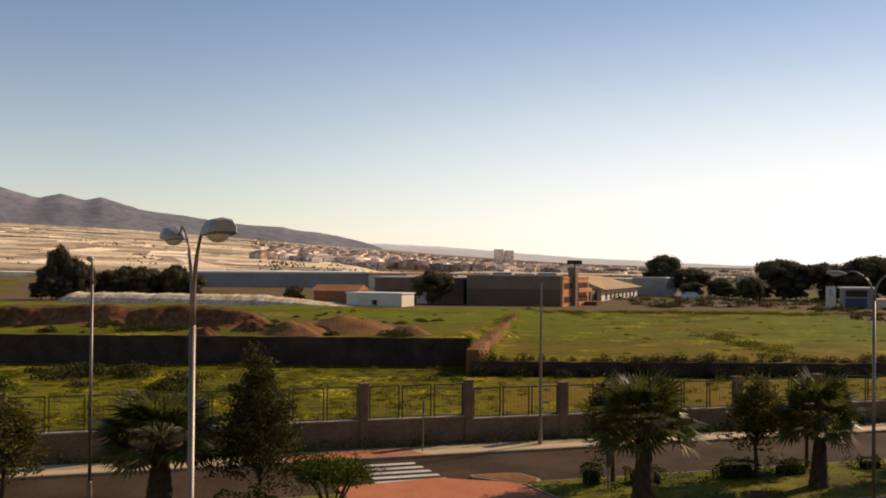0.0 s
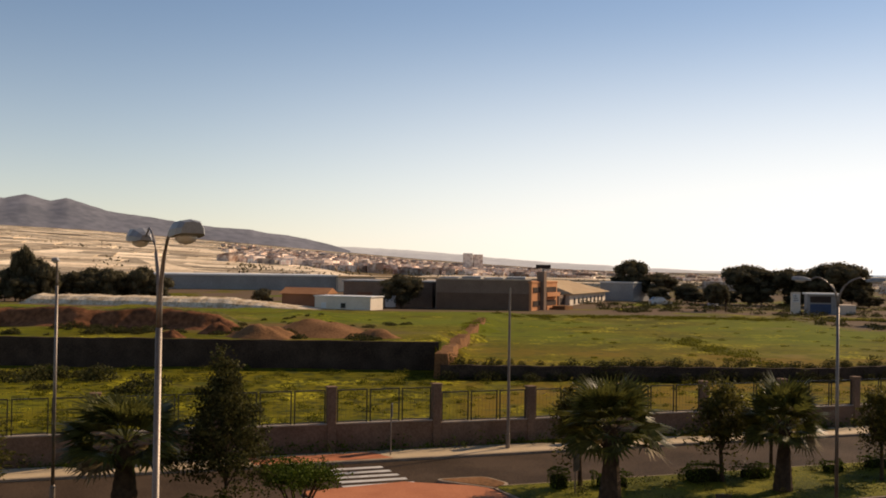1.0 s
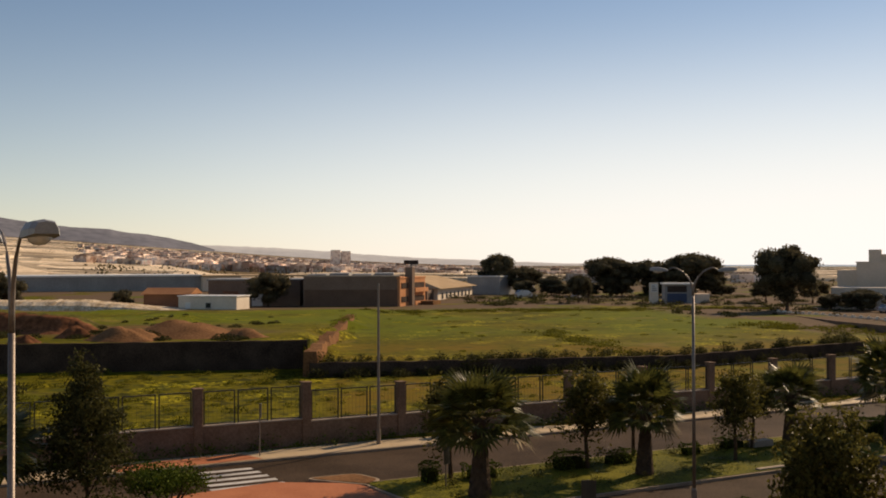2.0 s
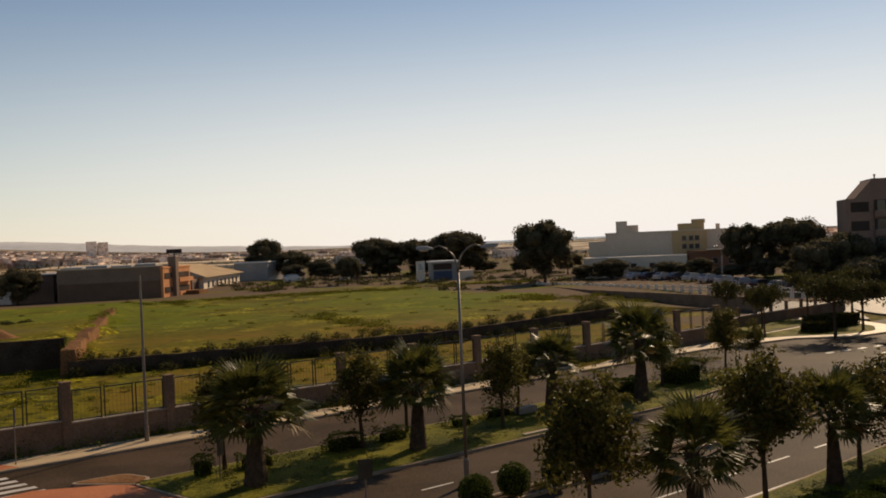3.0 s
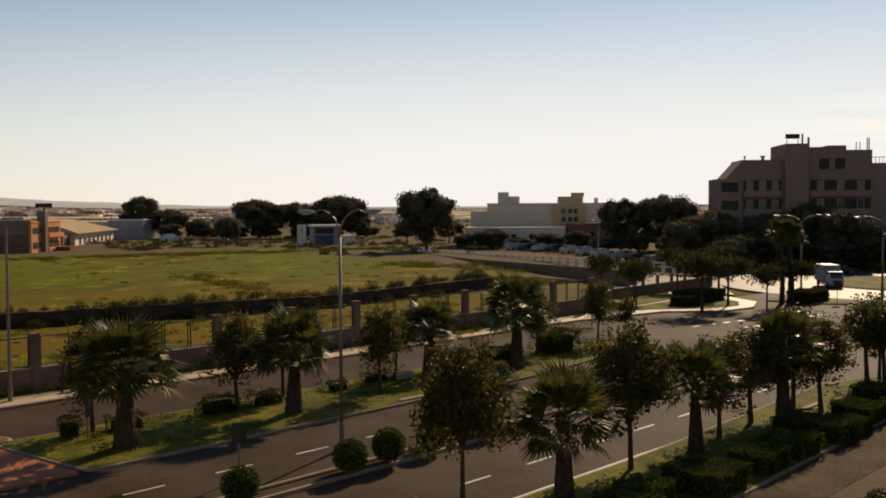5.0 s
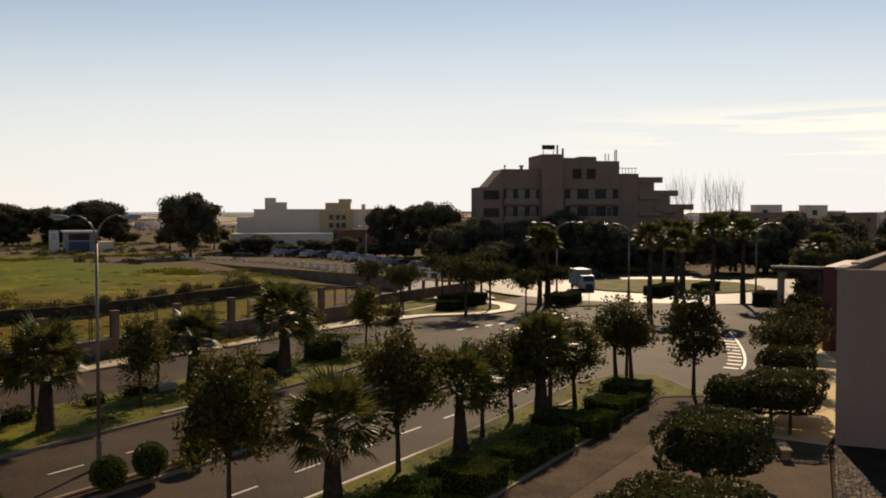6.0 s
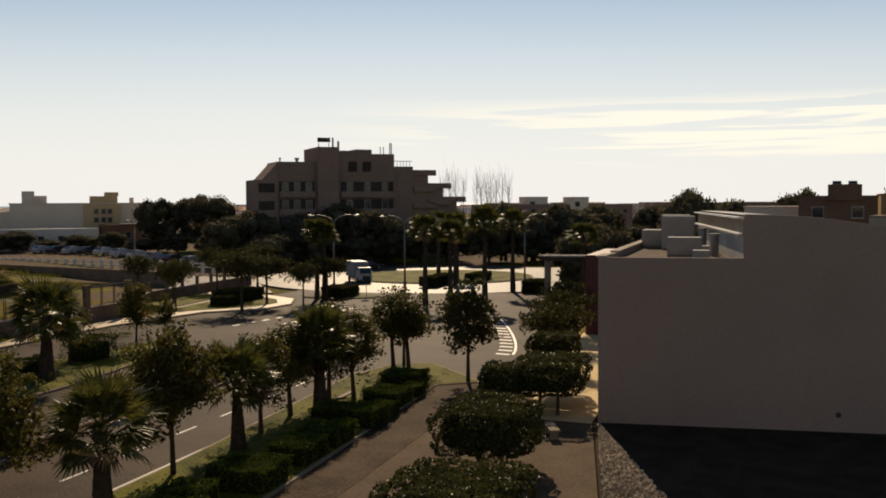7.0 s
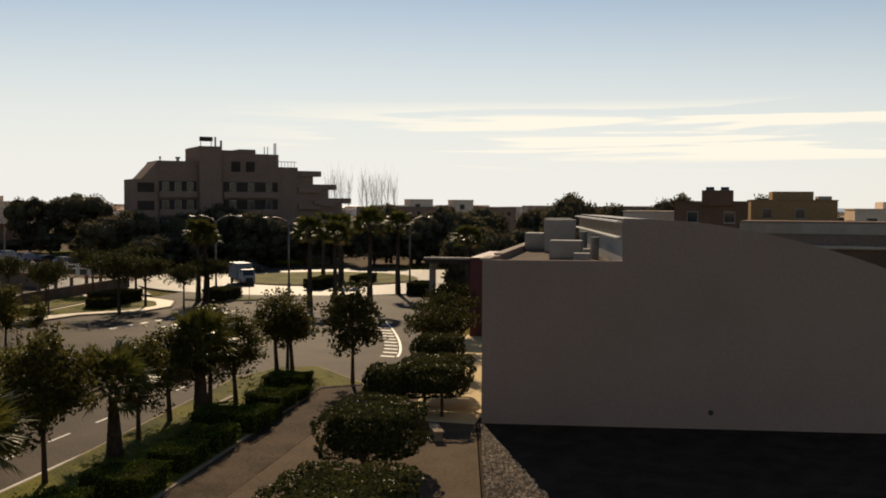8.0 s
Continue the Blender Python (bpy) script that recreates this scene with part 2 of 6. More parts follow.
def tube(bm, pts, radii, seg=8, caps=True):
    """A tapered tube along points."""
    rings = []
    pts = [Vector(p) for p in pts]
    for i, p in enumerate(pts):
        d = (pts[min(i + 1, len(pts) - 1)] - pts[max(i - 1, 0)]).normalized()
        x = d.orthogonal().normalized() if abs(d.z) < 0.95 else Vector((1, 0, 0))
        x = (x - d * x.dot(d)).normalized()
        y = d.cross(x)
        r = radii[i] if isinstance(radii, (list, tuple)) else radii
        rings.append([bm.verts.new(p + (x * math.cos(2 * math.pi * k / seg) + y * math.sin(2 * math.pi * k / seg)) * r) for k in range(seg)])
    for a, b in zip(rings, rings[1:]):
        for k in range(seg):
            bm.faces.new((a[k], a[(k + 1) % seg], b[(k + 1) % seg], b[k]))
    if caps:
        bm.faces.new(rings[0][::-1])
        bm.faces.new(rings[-1])
    return bm


def slab(bm, outline, z0, z1):
    """A prism over an outline in world x, y."""
    lo = [bm.verts.new((p[0], p[1], z0)) for p in outline]
    hi = [bm.verts.new((p[0], p[1], z1)) for p in outline]
    n = len(outline)
    up = bm.faces.new(hi)
    bm.faces.new(lo[::-1])
    for i in range(n):
        bm.faces.new((lo[i], lo[(i + 1) % n], hi[(i + 1) % n], hi[i]))
    bmesh.ops.recalc_face_normals(bm, faces=bm.faces[:])
    return bm


# ---- ground: one sheet to the horizon ----
def smooth(a, b, x):
    t = min(1.0, max(0.0, (x - a) / (b - a)))
    return t * t * (3 - 2 * t)


def wall_line(x):
    """The y at which the field steps up."""
    if x < 2.5:
        return 95.0
    return 88.0 + 0.03 * (x - 2.5) + 0.45 * max(0.0, min(x, 75) - 36)


def rise(az):
    """How steeply the far plain climbs, in degrees, by compass angle."""
    return 2.25 * smooth(14, -26, az)


def ground_z(x, y):
    off = y - wall_line(x)
    r, az = math.hypot(x, y), math.degrees(math.atan2(x, y))
    v = -x * SA + (y - 53) * CA
    if off < 0.15:
        z = -0.35 if v < 1.5 or x > 64 else 0.05 + 0.25 * noise.noise((x * 0.12, y * 0.12, 0)) + 0.25 * smooth(62, 90, y)
    else:
        high = 2.75 * smooth(260, 90, y) + 1.0 * smooth(90, 260, y) if x < 2.5 + 0.17 * (y - 95) else 1.4
        if x > 62:
            high = 1.4 - 1.5 * smooth(62, 85, x) * smooth(150, 110, y)
        z = high + 0.15 * noise.noise((x * 0.06, y * 0.06, 3))
        if x < -5 and 97 < y < 190:
            z += 1.3 * max(0.0, noise.noise((x * 0.09, y * 0.11, 9)) + 0.1) * smooth(97, 112, y) * smooth(-5, -14, x)
    z += max(0.0, r - 260) * math.tan(radians(rise(az))) if y > 0 else 0.0
    return z


def ground_sheet():
    xs = [-4200, -3000, -2000, -1400, -1000, -700, -500, -380, -300, -240, -190, -150, -120, -100, -85] + list(np.arange(-72, 100, 3.0)) + \
         [2.2, 2.9, 105, 112, 120, 130, 145, 165, 190, 220, 260, 320, 400, 520, 700, 1000, 1500, 2200, 3200, 4500]
    xs = sorted(set(float(x) for x in xs))
    offs = [-2500, -600, -250, -140, -110, -95, -80, -65, -56] + list(np.arange(-50, -1, 2.5)) + [-0.6, 0.12, 0.2, 1.2] + list(np.arange(4, 60, 3.0)) + \
           [64, 70, 78, 88, 100, 115, 130, 150, 175, 205, 240, 290, 350, 430, 540, 680, 900, 1200, 1600, 2200, 3000, 4300]
    bm = bmesh.new()
    grid = []
    for x in xs:
        col = []
        for o in offs:
            y = wall_line(x) + o
            col.append(bm.verts.new((x, y, ground_z(x, y))))
        grid.append(col)
    for a, b in zip(grid, grid[1:]):
        for j in range(len(offs) - 1):
            bm.faces.new((a[j], b[j], b[j + 1], a[j + 1]))
    return bm


def ground_material():
    """Meadow with yellow flowers, red and brown earth, far pale plain."""
    m = material("field_ground", (0.066, 0.066, 0.003), (0.15, 0.12, 0.006), 0.09, 0.95, 0.8, fine=18, spread=0.45)
    n, l = m.node_tree.nodes, m.node_tree.links
    bsdf = n["Principled BSDF"]
    geo = next(k for k in n if k.bl_idname == "ShaderNodeNewGeometry")
    sep = n.new("ShaderNodeSeparateXYZ")
    l.new(geo.outputs["Position"], sep.inputs[0])

    def noise_at(scale, detail=5):
        t = n.new("ShaderNodeTexNoise")
        t.inputs["Scale"].default_value, t.inputs["Detail"].default_value = scale, detail
        l.new(geo.outputs["Position"], t.inputs["Vector"])
        return t.outputs["Fac"]

    def ramp(sock, a, b):
        r = n.new("ShaderNodeMapRange")
        r.interpolation_type = "SMOOTHSTEP"
        r.inputs["From Min"].default_value, r.inputs["From Max"].default_value = a, b
        l.new(sock, r.inputs["Value"])
        return r.outputs["Result"]

    def op(kind, a, b):
        q = n.new("ShaderNodeMath")
        q.operation = kind
        for i, s in enumerate((a, b)):
            if isinstance(s, (int, float)):
                q.inputs[i].default_value = s
            else:
                l.new(s, q.inputs[i])
        return q.outputs[0]

    def blend(base, colour, fac):
        x = n.new("ShaderNodeMix")
        x.data_type = "RGBA"
        l.new(base, x.inputs["A"])
        x.inputs["B"].default_value = (*colour, 1)
        l.new(fac, x.inputs["Factor"])
        return x.outputs["Result"]

    col = bsdf.inputs["Base Color"].links[0].from_socket
    X, Y = sep.outputs["X"], sep.outputs["Y"]
    wob = op("MULTIPLY", op("SUBTRACT", noise_at(0.05), 0.5), 60)
    # flowers
    col = blend(col, (0.42, 0.36, 0.02), op("MULTIPLY", ramp(noise_at(0.16), 0.53, 0.63), ramp(noise_at(2.6), 0.48, 0.6)))
    # lush and dull patches
    col = blend(col, (0.12, 0.125, 0.009), op("MULTIPLY", ramp(noise_at(0.035), 0.5, 0.62), 0.6))
    col = blend(col, (0.024, 0.026, 0.005), op("MULTIPLY", ramp(noise_at(0.9), 0.5, 0.62), op("ADD", 0.3, op("MULTIPLY", ramp(Y, 96, 88), 0.5))))
    # a brown sweep towards the low wall, fresh green beyond
    near = op("MULTIPLY", ramp(op("ADD", Y, op("MULTIPLY", wob, 0.35)), 118, 96), ramp(X, 2, 6))
    col = blend(col, (0.15, 0.095, 0.01), op("MULTIPLY", near, ramp(noise_at(0.11), 0.38, 0.6)))
    green = op("MULTIPLY", ramp(op("ADD", Y, op("MULTIPLY", wob, 0.5)), 112, 130), ramp(noise_at(0.045), 0.4, 0.55))
    col = blend(col, (0.1, 0.13, 0.006), op("MULTIPLY", green, 0.6))
    # pale dry tufts and bare earth
    col = blend(col, (0.2, 0.125, 0.04), op("MULTIPLY", ramp(noise_at(0.07), 0.58, 0.72), 0.7))
    col = blend(col, (0.04, 0.05, 0.012), op("MULTIPLY", ramp(noise_at(0.5), 0.55, 0.7), 0.7))
    # red earth heaps behind the dark wall
    heap = op("MULTIPLY", ramp(op("ADD", X, op("MULTIPLY", wob, 0.4)), 2, -6), op("MULTIPLY", ramp(op("ADD", Y, op("MULTIPLY", wob, 0.15)), 103, 110), ramp(op("ADD", Y, op("MULTIPLY", wob, 0.4)), 140, 126)))
    col = blend(col, (0.11, 0.075, 0.03), op("MULTIPLY", heap, op("MULTIPLY", ramp(noise_at(0.09), 0.36, 0.52), 0.9)))
    bank = op("MULTIPLY", ramp(X, -3, -10), op("MULTIPLY", ramp(op("ADD", Y, op("MULTIPLY", wob, 0.06)), 112.5, 115), ramp(op("ADD", Y, op("MULTIPLY", wob, 0.08)), 123, 119)))
    col = blend(col, (0.22, 0.08, 0.035), op("MULTIPLY", bank, ramp(noise_at(0.14), 0.34, 0.5)))
    # trodden yards past the meadow
    yard = ramp(op("ADD", Y, op("MULTIPLY", wob, 0.3)), 182, 196)
    east = op("MULTIPLY", ramp(op("ADD", X, op("MULTIPLY", wob, 0.15)), 64, 72), ramp(Y, 85, 95))
    col = blend(col, (0.13, 0.088, 0.056), op("MULTIPLY", op("MAXIMUM", yard, east), ramp(noise_at(0.06), 0.35, 0.5)))
    # the far plain: pale fields
    far = ramp(op("ADD", Y, op("MULTIPLY", X, -0.3)), 320, 420)
    col = blend(col, (0.17, 0.12, 0.065), op("MULTIPLY", far, op("ADD", 0.35, op("MULTIPLY", ramp(noise_at(0.012), 0.35, 0.6), 0.6))))
    l.new(col, bsdf.inputs["Base Color"])
    return m


ground = part("ground", ground_sheet(), ground_material(), smooth=True)
tagged(ground, "green meadow with yellow flowers and bare red earth", "ground", kind="structure")


def sector(r0, r1, a0, a1, z, step=2.0):
    bm = bmesh.new()
    n = int((a1 - a0) / step)
    rows = []
    for i in range(n + 1):
        a = radians(a0 + (a1 - a0) * i / n)
        rows.append([bm.verts.new((r * math.sin(a), r * math.cos(a), z)) for r in (r0, (r0 + r1) / 2, r1)])
    for p, q in zip(rows, rows[1:]):
        for j in range(2):
            bm.faces.new((p[j], p[j + 1], q[j + 1], q[j]))
    return bm


SEA = material("sea_water", (0.04, 0.07, 0.1), (0.06, 0.1, 0.13), 0.02, 0.25, 0.3)
tagged(part("water", sector(1500, 4900, 20, 110, 2.2), SEA), "pale glittering sea on the horizon", "sea", kind="structure")


# ---- roads ----
def strip(u0, u1, v0, v1):
    return [W(u0, v0), W(u1, v0), W(u1, v1), W(u0, v1)]


def disc(cx, cy, r, n=48, a0=0.0, a1=360.0):
    return [(cx + r * math.cos(radians(a0 + (a1 - a0) * i / n)), cy + r * math.sin(radians(a0 + (a1 - a0) * i / n))) for i in range(n)]


RB = (112.0, 80.0)
avenue = part("road", slab(bmesh.new(), strip(-75, 93, -37, 0.05), -0.34, -0.13), ASPHALT)
tagged(avenue, "worn grey asphalt avenue with white markings", "road", kind="structure")
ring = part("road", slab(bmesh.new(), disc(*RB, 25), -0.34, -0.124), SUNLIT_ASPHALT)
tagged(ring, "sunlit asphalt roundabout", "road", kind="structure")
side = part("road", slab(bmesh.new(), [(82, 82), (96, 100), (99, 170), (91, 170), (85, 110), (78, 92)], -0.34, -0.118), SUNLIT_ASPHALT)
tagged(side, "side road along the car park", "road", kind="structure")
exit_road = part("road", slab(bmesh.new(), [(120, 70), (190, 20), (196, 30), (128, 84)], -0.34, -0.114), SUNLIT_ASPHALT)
tagged(exit_road, "asphalt road leaving the roundabout", "road", kind="structure")


def inset(outline, d):
    """Outline shrunk by about d towards its middle, edge by edge."""
    pts = [Vector((p[0], p[1])) for p in outline]
    n = len(pts)
    area = sum(pts[i].x * pts[(i + 1) % n].y - pts[(i + 1) % n].x * pts[i].y for i in range(n))
    s = 1 if area > 0 else -1
    out = []
    for i in range(n):
        a, b, c = pts[i - 1], pts[i], pts[(i + 1) % n]
        e, f = (b - a).normalized(), (c - b).normalized()
        n1, n2 = Vector((-e.y, e.x)) * s, Vector((-f.y, f.x)) * s
        k = (n1 + n2)
        k = k / max(0.3, k.length_squared) * 2 * d if k.length > 1e-6 else n1 * d
        out.append(b + k)
    return out


def island(name, outline, top, label, category, border=0.15, z=0.02, kerb=None):
    """A raised bed: kerb all round and its filling."""
    bed = thing(name, pose(0, 0, 0), label, category, kind="structure")
    part("kerb", slab(bmesh.new(), outline, -0.3, 0.0), kerb or KERB, bed, "" if kerb else "pale concrete kerb")
    part("surface", slab(bmesh.new(), inset(outline, border), -0.2, z), top, bed)
    return bed


def rounded(outline, k=0.25, n=5):
    """Corners cut round."""
    pts = [Vector((p[0], p[1])) for p in outline]
    out = []
    for i in range(len(pts)):
        a, b, c = pts[i - 1], pts[i], pts[(i + 1) % len(pts)]
        r = min((a - b).length, (c - b).length) * k
        p, q = b + (a - b).normalized() * r, b + (c - b).normalized() * r
        for j in range(n + 1):
            t = j / n
            out.append(p * (1 - t) ** 2 + b * 2 * t * (1 - t) + q * t * t)
    return out


WV = lambda pts: [W(u, v) for u, v in pts]
island("pavement", WV([(-75, 0.0), (55, 0.0), (66, -2.0), (70, -6.0), (75, -6.6), (80, -4.6), (84, 1.0), (92, 14), (89, 16), (80, 3.6), (64, 2.6), (-75, 2.6)]), PAVING,
       "narrow cream pavement along the fence", "pavement", 0.18, 0.012)
tagged(part("pavement", slab(bmesh.new(), WV([(-8, 0.25), (-0.8, 0.25), (-1.4, 2.0), (-8, 2.0)]), -0.1, 0.022), RED_PAVING), "red paved drop kerb at the crossing", "pavement", kind="structure")
tagged(part("lawn", slab(bmesh.new(), rounded(WV([(63, 1.6), (67, -0.8), (71, -4.4), (75, -5.0), (78.8, -3.0), (81.6, 1.2), (80, 2.9), (66, 2.3)]), 0.2), -0.1, 0.035), LAWN), "grass corner inside the curved pavement", "lawn", kind="structure")
island("lawn", WV([(64, 2.9), (80, 3.9), (86, 12), (76, 9.0), (66, 7.4)]), LAWN, "grass corner plot beside the pavement", "lawn")
island("median", rounded(WV([(1.4, -7.4), (38, -7.5), (50, -8.6), (50.5, -9.6), (44, -12.2), (36, -13.6), (30, -14.3), (2.0, -14.5)]), 0.12), LAWN,
       "grass median with palms and hedges", "median")
island("median", rounded(WV([(-60, -7.6), (-7.0, -7.4), (-7.0, -14.5), (-60, -14.5)]), 0.03), LAWN, "grass median with palms and shrubs", "median")
tagged(part("pavement", slab(bmesh.new(), WV([(-6.9, -6.0), (-2.0, -5.3), (1.3, -7.3), (1.7, -14.4), (-6.9, -14.4)]), -0.2, -0.02), RED_PAVING),
       "red paved crossing through the median", "pavement", kind="structure")
island("planting_bed", rounded(WV([(-0.7, -5.2), (2.1, -5.3), (2.6, -7.1), (1.6, -8.0)]), 0.3), RED_SOIL, "small kerbed bed of brown soil", "bed", 0.16)
island("median", rounded(WV([(-50, -21.7), (36, -21.0), (37, -21.6), (36, -22.2), (-50, -23.0)]), 0.05), SOIL, "narrow kerbed median with round bushes", "median", 0.16, 0.01)
island("verge", rounded(WV([(-60, -29.0), (18, -29.0), (37, -28.0), (42, -29.0), (43, -31.5), (37.5, -36.0), (36.0, -33.8), (14, -34.6), (-60, -34.6)]), 0.1), LAWN,
       "grass verge with palms, trees and low hedges", "verge")
tagged(part("path", slab(bmesh.new(), WV([(-60, -34.62), (14, -34.62), (36, -33.82), (37.4, -36.02), (36, -36.6), (-60, -37.4)]), -0.3, -0.06), PATH), "brown gravel footpath", "path", kind="structure")
island("pavement", WV([(-60, -37.5), (36, -36.7), (60, -37.3), (60, -43.5), (28.4, -43.5), (17.0, -45.4), (0.0, -48.2), (-13, -50.4), (-60, -50.4)]), TERRACE, "brown paved terrace with clipped trees", "pavement", 0.15, 0.012, TERRACE)
tagged(part("pavement", slab(bmesh.new(), WV([(28.7, -40.6), (40, -38.6), (59.8, -37.8), (59.8, -43.3), (28.4, -43.45)]), -0.1, 0.018), YELLOW_PAVING), "pale yellow paved walk beside the hall", "pavement", kind="structure")
tagged(part("terrace", slab(bmesh.new(), WV([(-60, -50.45), (-13, -50.45), (0.0, -48.25), (17.0, -45.45), (28.4, -43.55), (28.9, -43.55), (31.6, -75), (-60, -75)]), -0.3, 0.0), SHADE_EARTH), "earth yard coloured darker for the building's shade", "yard", kind="structure")
island("roundabout_island", disc(*RB, 12.5), LAWN, "round grass island of the roundabout", "roundabout", 0.3, 0.05)
island("splitter_island", rounded([(79, 75.5), (84, 73), (85, 68.5), (82.5, 68), (80, 71)], 0.3), LAWN, "small planted traffic island", "traffic island", 0.2)

# ---- road markings ----
MARKS = thing("road_markings", pose(0, 0, 0), "worn white painted road markings", "road marking", kind="structure")


def mark(outline, z=-0.122):
    part("marking", slab(bmesh.new(), outline, z - 0.006, z), PAINT, MARKS)


for k in range(5):                                   # crossing in front of the red ramp
    v = -1.0 - k * 0.98
    mark(WV([(-4.5 - 0.1 * k, v), (-1.8 + 0.1 * k, v), (-1.8 + 0.1 * k, v - 0.45), (-4.5 - 0.1 * k, v - 0.45)]))
for k in range(16):                                  # lane dashes
    u = -22 + k * 3.9
    mark(strip(u, u + 1.7, -18.2, -18.08))
    mark(strip(u + 1, u + 2.7, -26.25, -26.13))
mark(strip(-60, 36, -28.75, -28.63))
for k in range(9):                                   # give-way teeth and blocks before the roundabout
    mark(strip(58 + k * 2.0, 59 + k * 2.0, -9.5 - 0.35 * k, -9.1 - 0.35 * k))
    mark(strip(60 + k * 1.6, 60.8 + k * 1.6, -13.2 - 0.1 * k, -12.7 - 0.1 * k))
for k in range(12):                                  # hatched wedge that bends towards the roundabout
    f = k / 11
    u, v = 48.5 + 18.5 * f, -34.5 + 5.2 * f ** 1.3
    mark(WV([(u - 0.2, v - 0.5), (u + 0.2, v - 0.5), (u + 0.4, v + 0.5), (u + 0.0, v + 0.5)]))
    g = (k + 1) / 11
    u2, v2 = 48.5 + 18.5 * g, -34.5 + 5.2 * g ** 1.3
    mark(WV([(u, v - 0.8), (u2, v2 - 0.8), (u2, v2 - 0.62), (u, v - 0.62)]))


# ---- walls in the field ----
def rubble_wall(name, a, b, h, thick, label, mat, cuts=40, seed=0, low=-0.3, rough=0.12, freq=0.7):
    """A rough wall from a to b with an uneven face and top."""
    a, b = Vector(a), Vector(b)
    d = (b - a).normalized()
    nrm = Vector((-d.y, d.x))
    bm = bmesh.new()
    cols = []
    for i in range(cuts + 1):
        p = a.lerp(b, i / cuts)
        dz = noise.noise((i * freq, seed, 0)) + 0.35 * noise.noise((i * freq * 3.1, seed, 8))
        dn = noise.noise((i * freq * 1.3, seed, 5))
        hh = h + rough * dz
        prof = [(-thick / 2 - 0.15, low), (-thick / 2 - 0.08 + 0.7 * rough * dn, hh * 0.5), (-thick / 2 + 0.5 * rough * dz + 0.2 * rough, hh), (thick / 2 - rough * dn, hh + 0.5 * rough * dn), (thick / 2 + 0.1, low)]
        cols.append([bm.verts.new((p.x + nrm.x * o, p.y + nrm.y * o, z)) for o, z in prof])
    for p, q in zip(cols, cols[1:]):
        for j in range(4):
            bm.faces.new((p[j], p[j + 1], q[j + 1], q[j]))
    bm.faces.new(cols[0])
    bm.faces.new(cols[-1][::-1])
    bmesh.ops.recalc_face_normals(bm, faces=bm.faces[:])
    return tagged(part(name, bm, mat), label, "wall", kind="structure")


rubble_wall("wall_west", (-75, 95.0), (2.6, 95.0), 2.95, 0.5, "tall dark retaining wall of the higher field", DARK_STONE, 60, 1)
rubble_wall("wall_east", (2.6, 87.9), (36, 88.9), 1.5, 0.5, "low dark retaining wall below the meadow", DARK_STONE, 30, 2)
rubble_wall("wall_far", (36, 88.9), (62, 100.6), 1.5, 0.5, "low dark retaining wall below the meadow", DARK_STONE, 30, 3)
rubble_wall("wall_side", (2.7, 88.0), (10.5, 150.0), 2.45, 1.2, "crumbling red earth bank wall between the fields", RED_SOIL, 240, 4, 0.0, 0.5, 0.09)


# ---- cut bank and heaps of red earth on the higher field ----
def earth_bank():
    """A rough cut face with a crumbling foot and a back that runs into the field."""
    bm = bmesh.new()
    cols = []
    for i in range(260):
        x = -82 + 64.5 * i / 259
        e = smooth(-17.5, -22, x)
        y = 110.5 + 2.2 * noise.noise((x * 0.09, 0, 6)) + 0.8 * noise.noise((x * 0.4, 2, 6))
        g = ground_z(x, 108) - 0.15
        col = []
        for dy, up in ((-2.6, -0.2), (-1.4, 0.22), (-0.6, 0.55), (-0.15, 1.05), (0.2, 1.5), (0.8, 1.72), (2.6, 1.8), (6.0, 1.5), (11.0, -0.3)):
            n = noise.noise((x * 0.9, dy * 0.8, 1)) + 0.6 * noise.noise((x * 2.3, dy * 1.7, 4))
            col.append(bm.verts.new((x + 0.2 * n, y + dy + (0.35 * n if dy < 1 else 0), g + up * 1.25 * e * (1 + 0.22 * noise.noise((x * 0.16, 0, 2))) + 0.14 * n * e)))
        cols.append(col)
    for a, c in zip(cols, cols[1:]):
        for j in range(len(a) - 1):
            f = bm.faces.new((a[j], c[j], c[j + 1], a[j + 1]))
            f.material_index = 1 if j > 4 else 0
    return bm


BANK_EARTH = material("cut_red_earth", (0.1, 0.042, 0.02), (0.24, 0.1, 0.048), 0.3, 0.95, 1.0, fine=6, spread=0.35)
BANK_TOP = material("rough_grass_on_earth", (0.045, 0.045, 0.01), (0.15, 0.115, 0.03), 0.25, 0.95, 0.9, fine=9, spread=0.3)
tagged(part("earth_bank", earth_bank(), [BANK_EARTH, BANK_TOP], smooth=True), "crumbling cut bank of dark red earth", "bank", kind="structure")


def earth_heap(x, y, rx, ry, h, seed, mat, label):
    bm = bmesh.new()
    n, rings = 40, []
    for k in range(9):
        f = k / 8
        ring = []
        for i in range(n):
            a = 2 * math.pi * i / n
            w = 1 + 0.28 * noise.noise((math.cos(a) * 1.4, math.sin(a) * 1.4, seed))
            px, py = math.cos(a) * rx * f * w, math.sin(a) * ry * f * w
            up = h * (1 - smooth(0.12, 1.0, f)) * (1 + 0.4 * noise.noise((px * 0.5, py * 0.5, seed))) + 0.12 * noise.noise((px * 1.6, py * 1.6, seed))
            ring.append(bm.verts.new((px, py, up - (0.25 if k == 8 else 0.0))))
        rings.append(ring)
    for a, c in zip(rings, rings[1:]):
        for i in range(n):
            bm.faces.new((a[i], a[(i + 1) % n], c[(i + 1) % n], c[i]))
    bmesh.ops.remove_doubles(bm, verts=bm.verts[:], dist=0.001)
    bmesh.ops.recalc_face_normals(bm, faces=bm.faces[:])
    tagged(part("spoil_heap", bm, mat, None, m=pose(x, y, ground_z(x, y) - 0.05), smooth=True), label, "earth heap", "earth heaps")


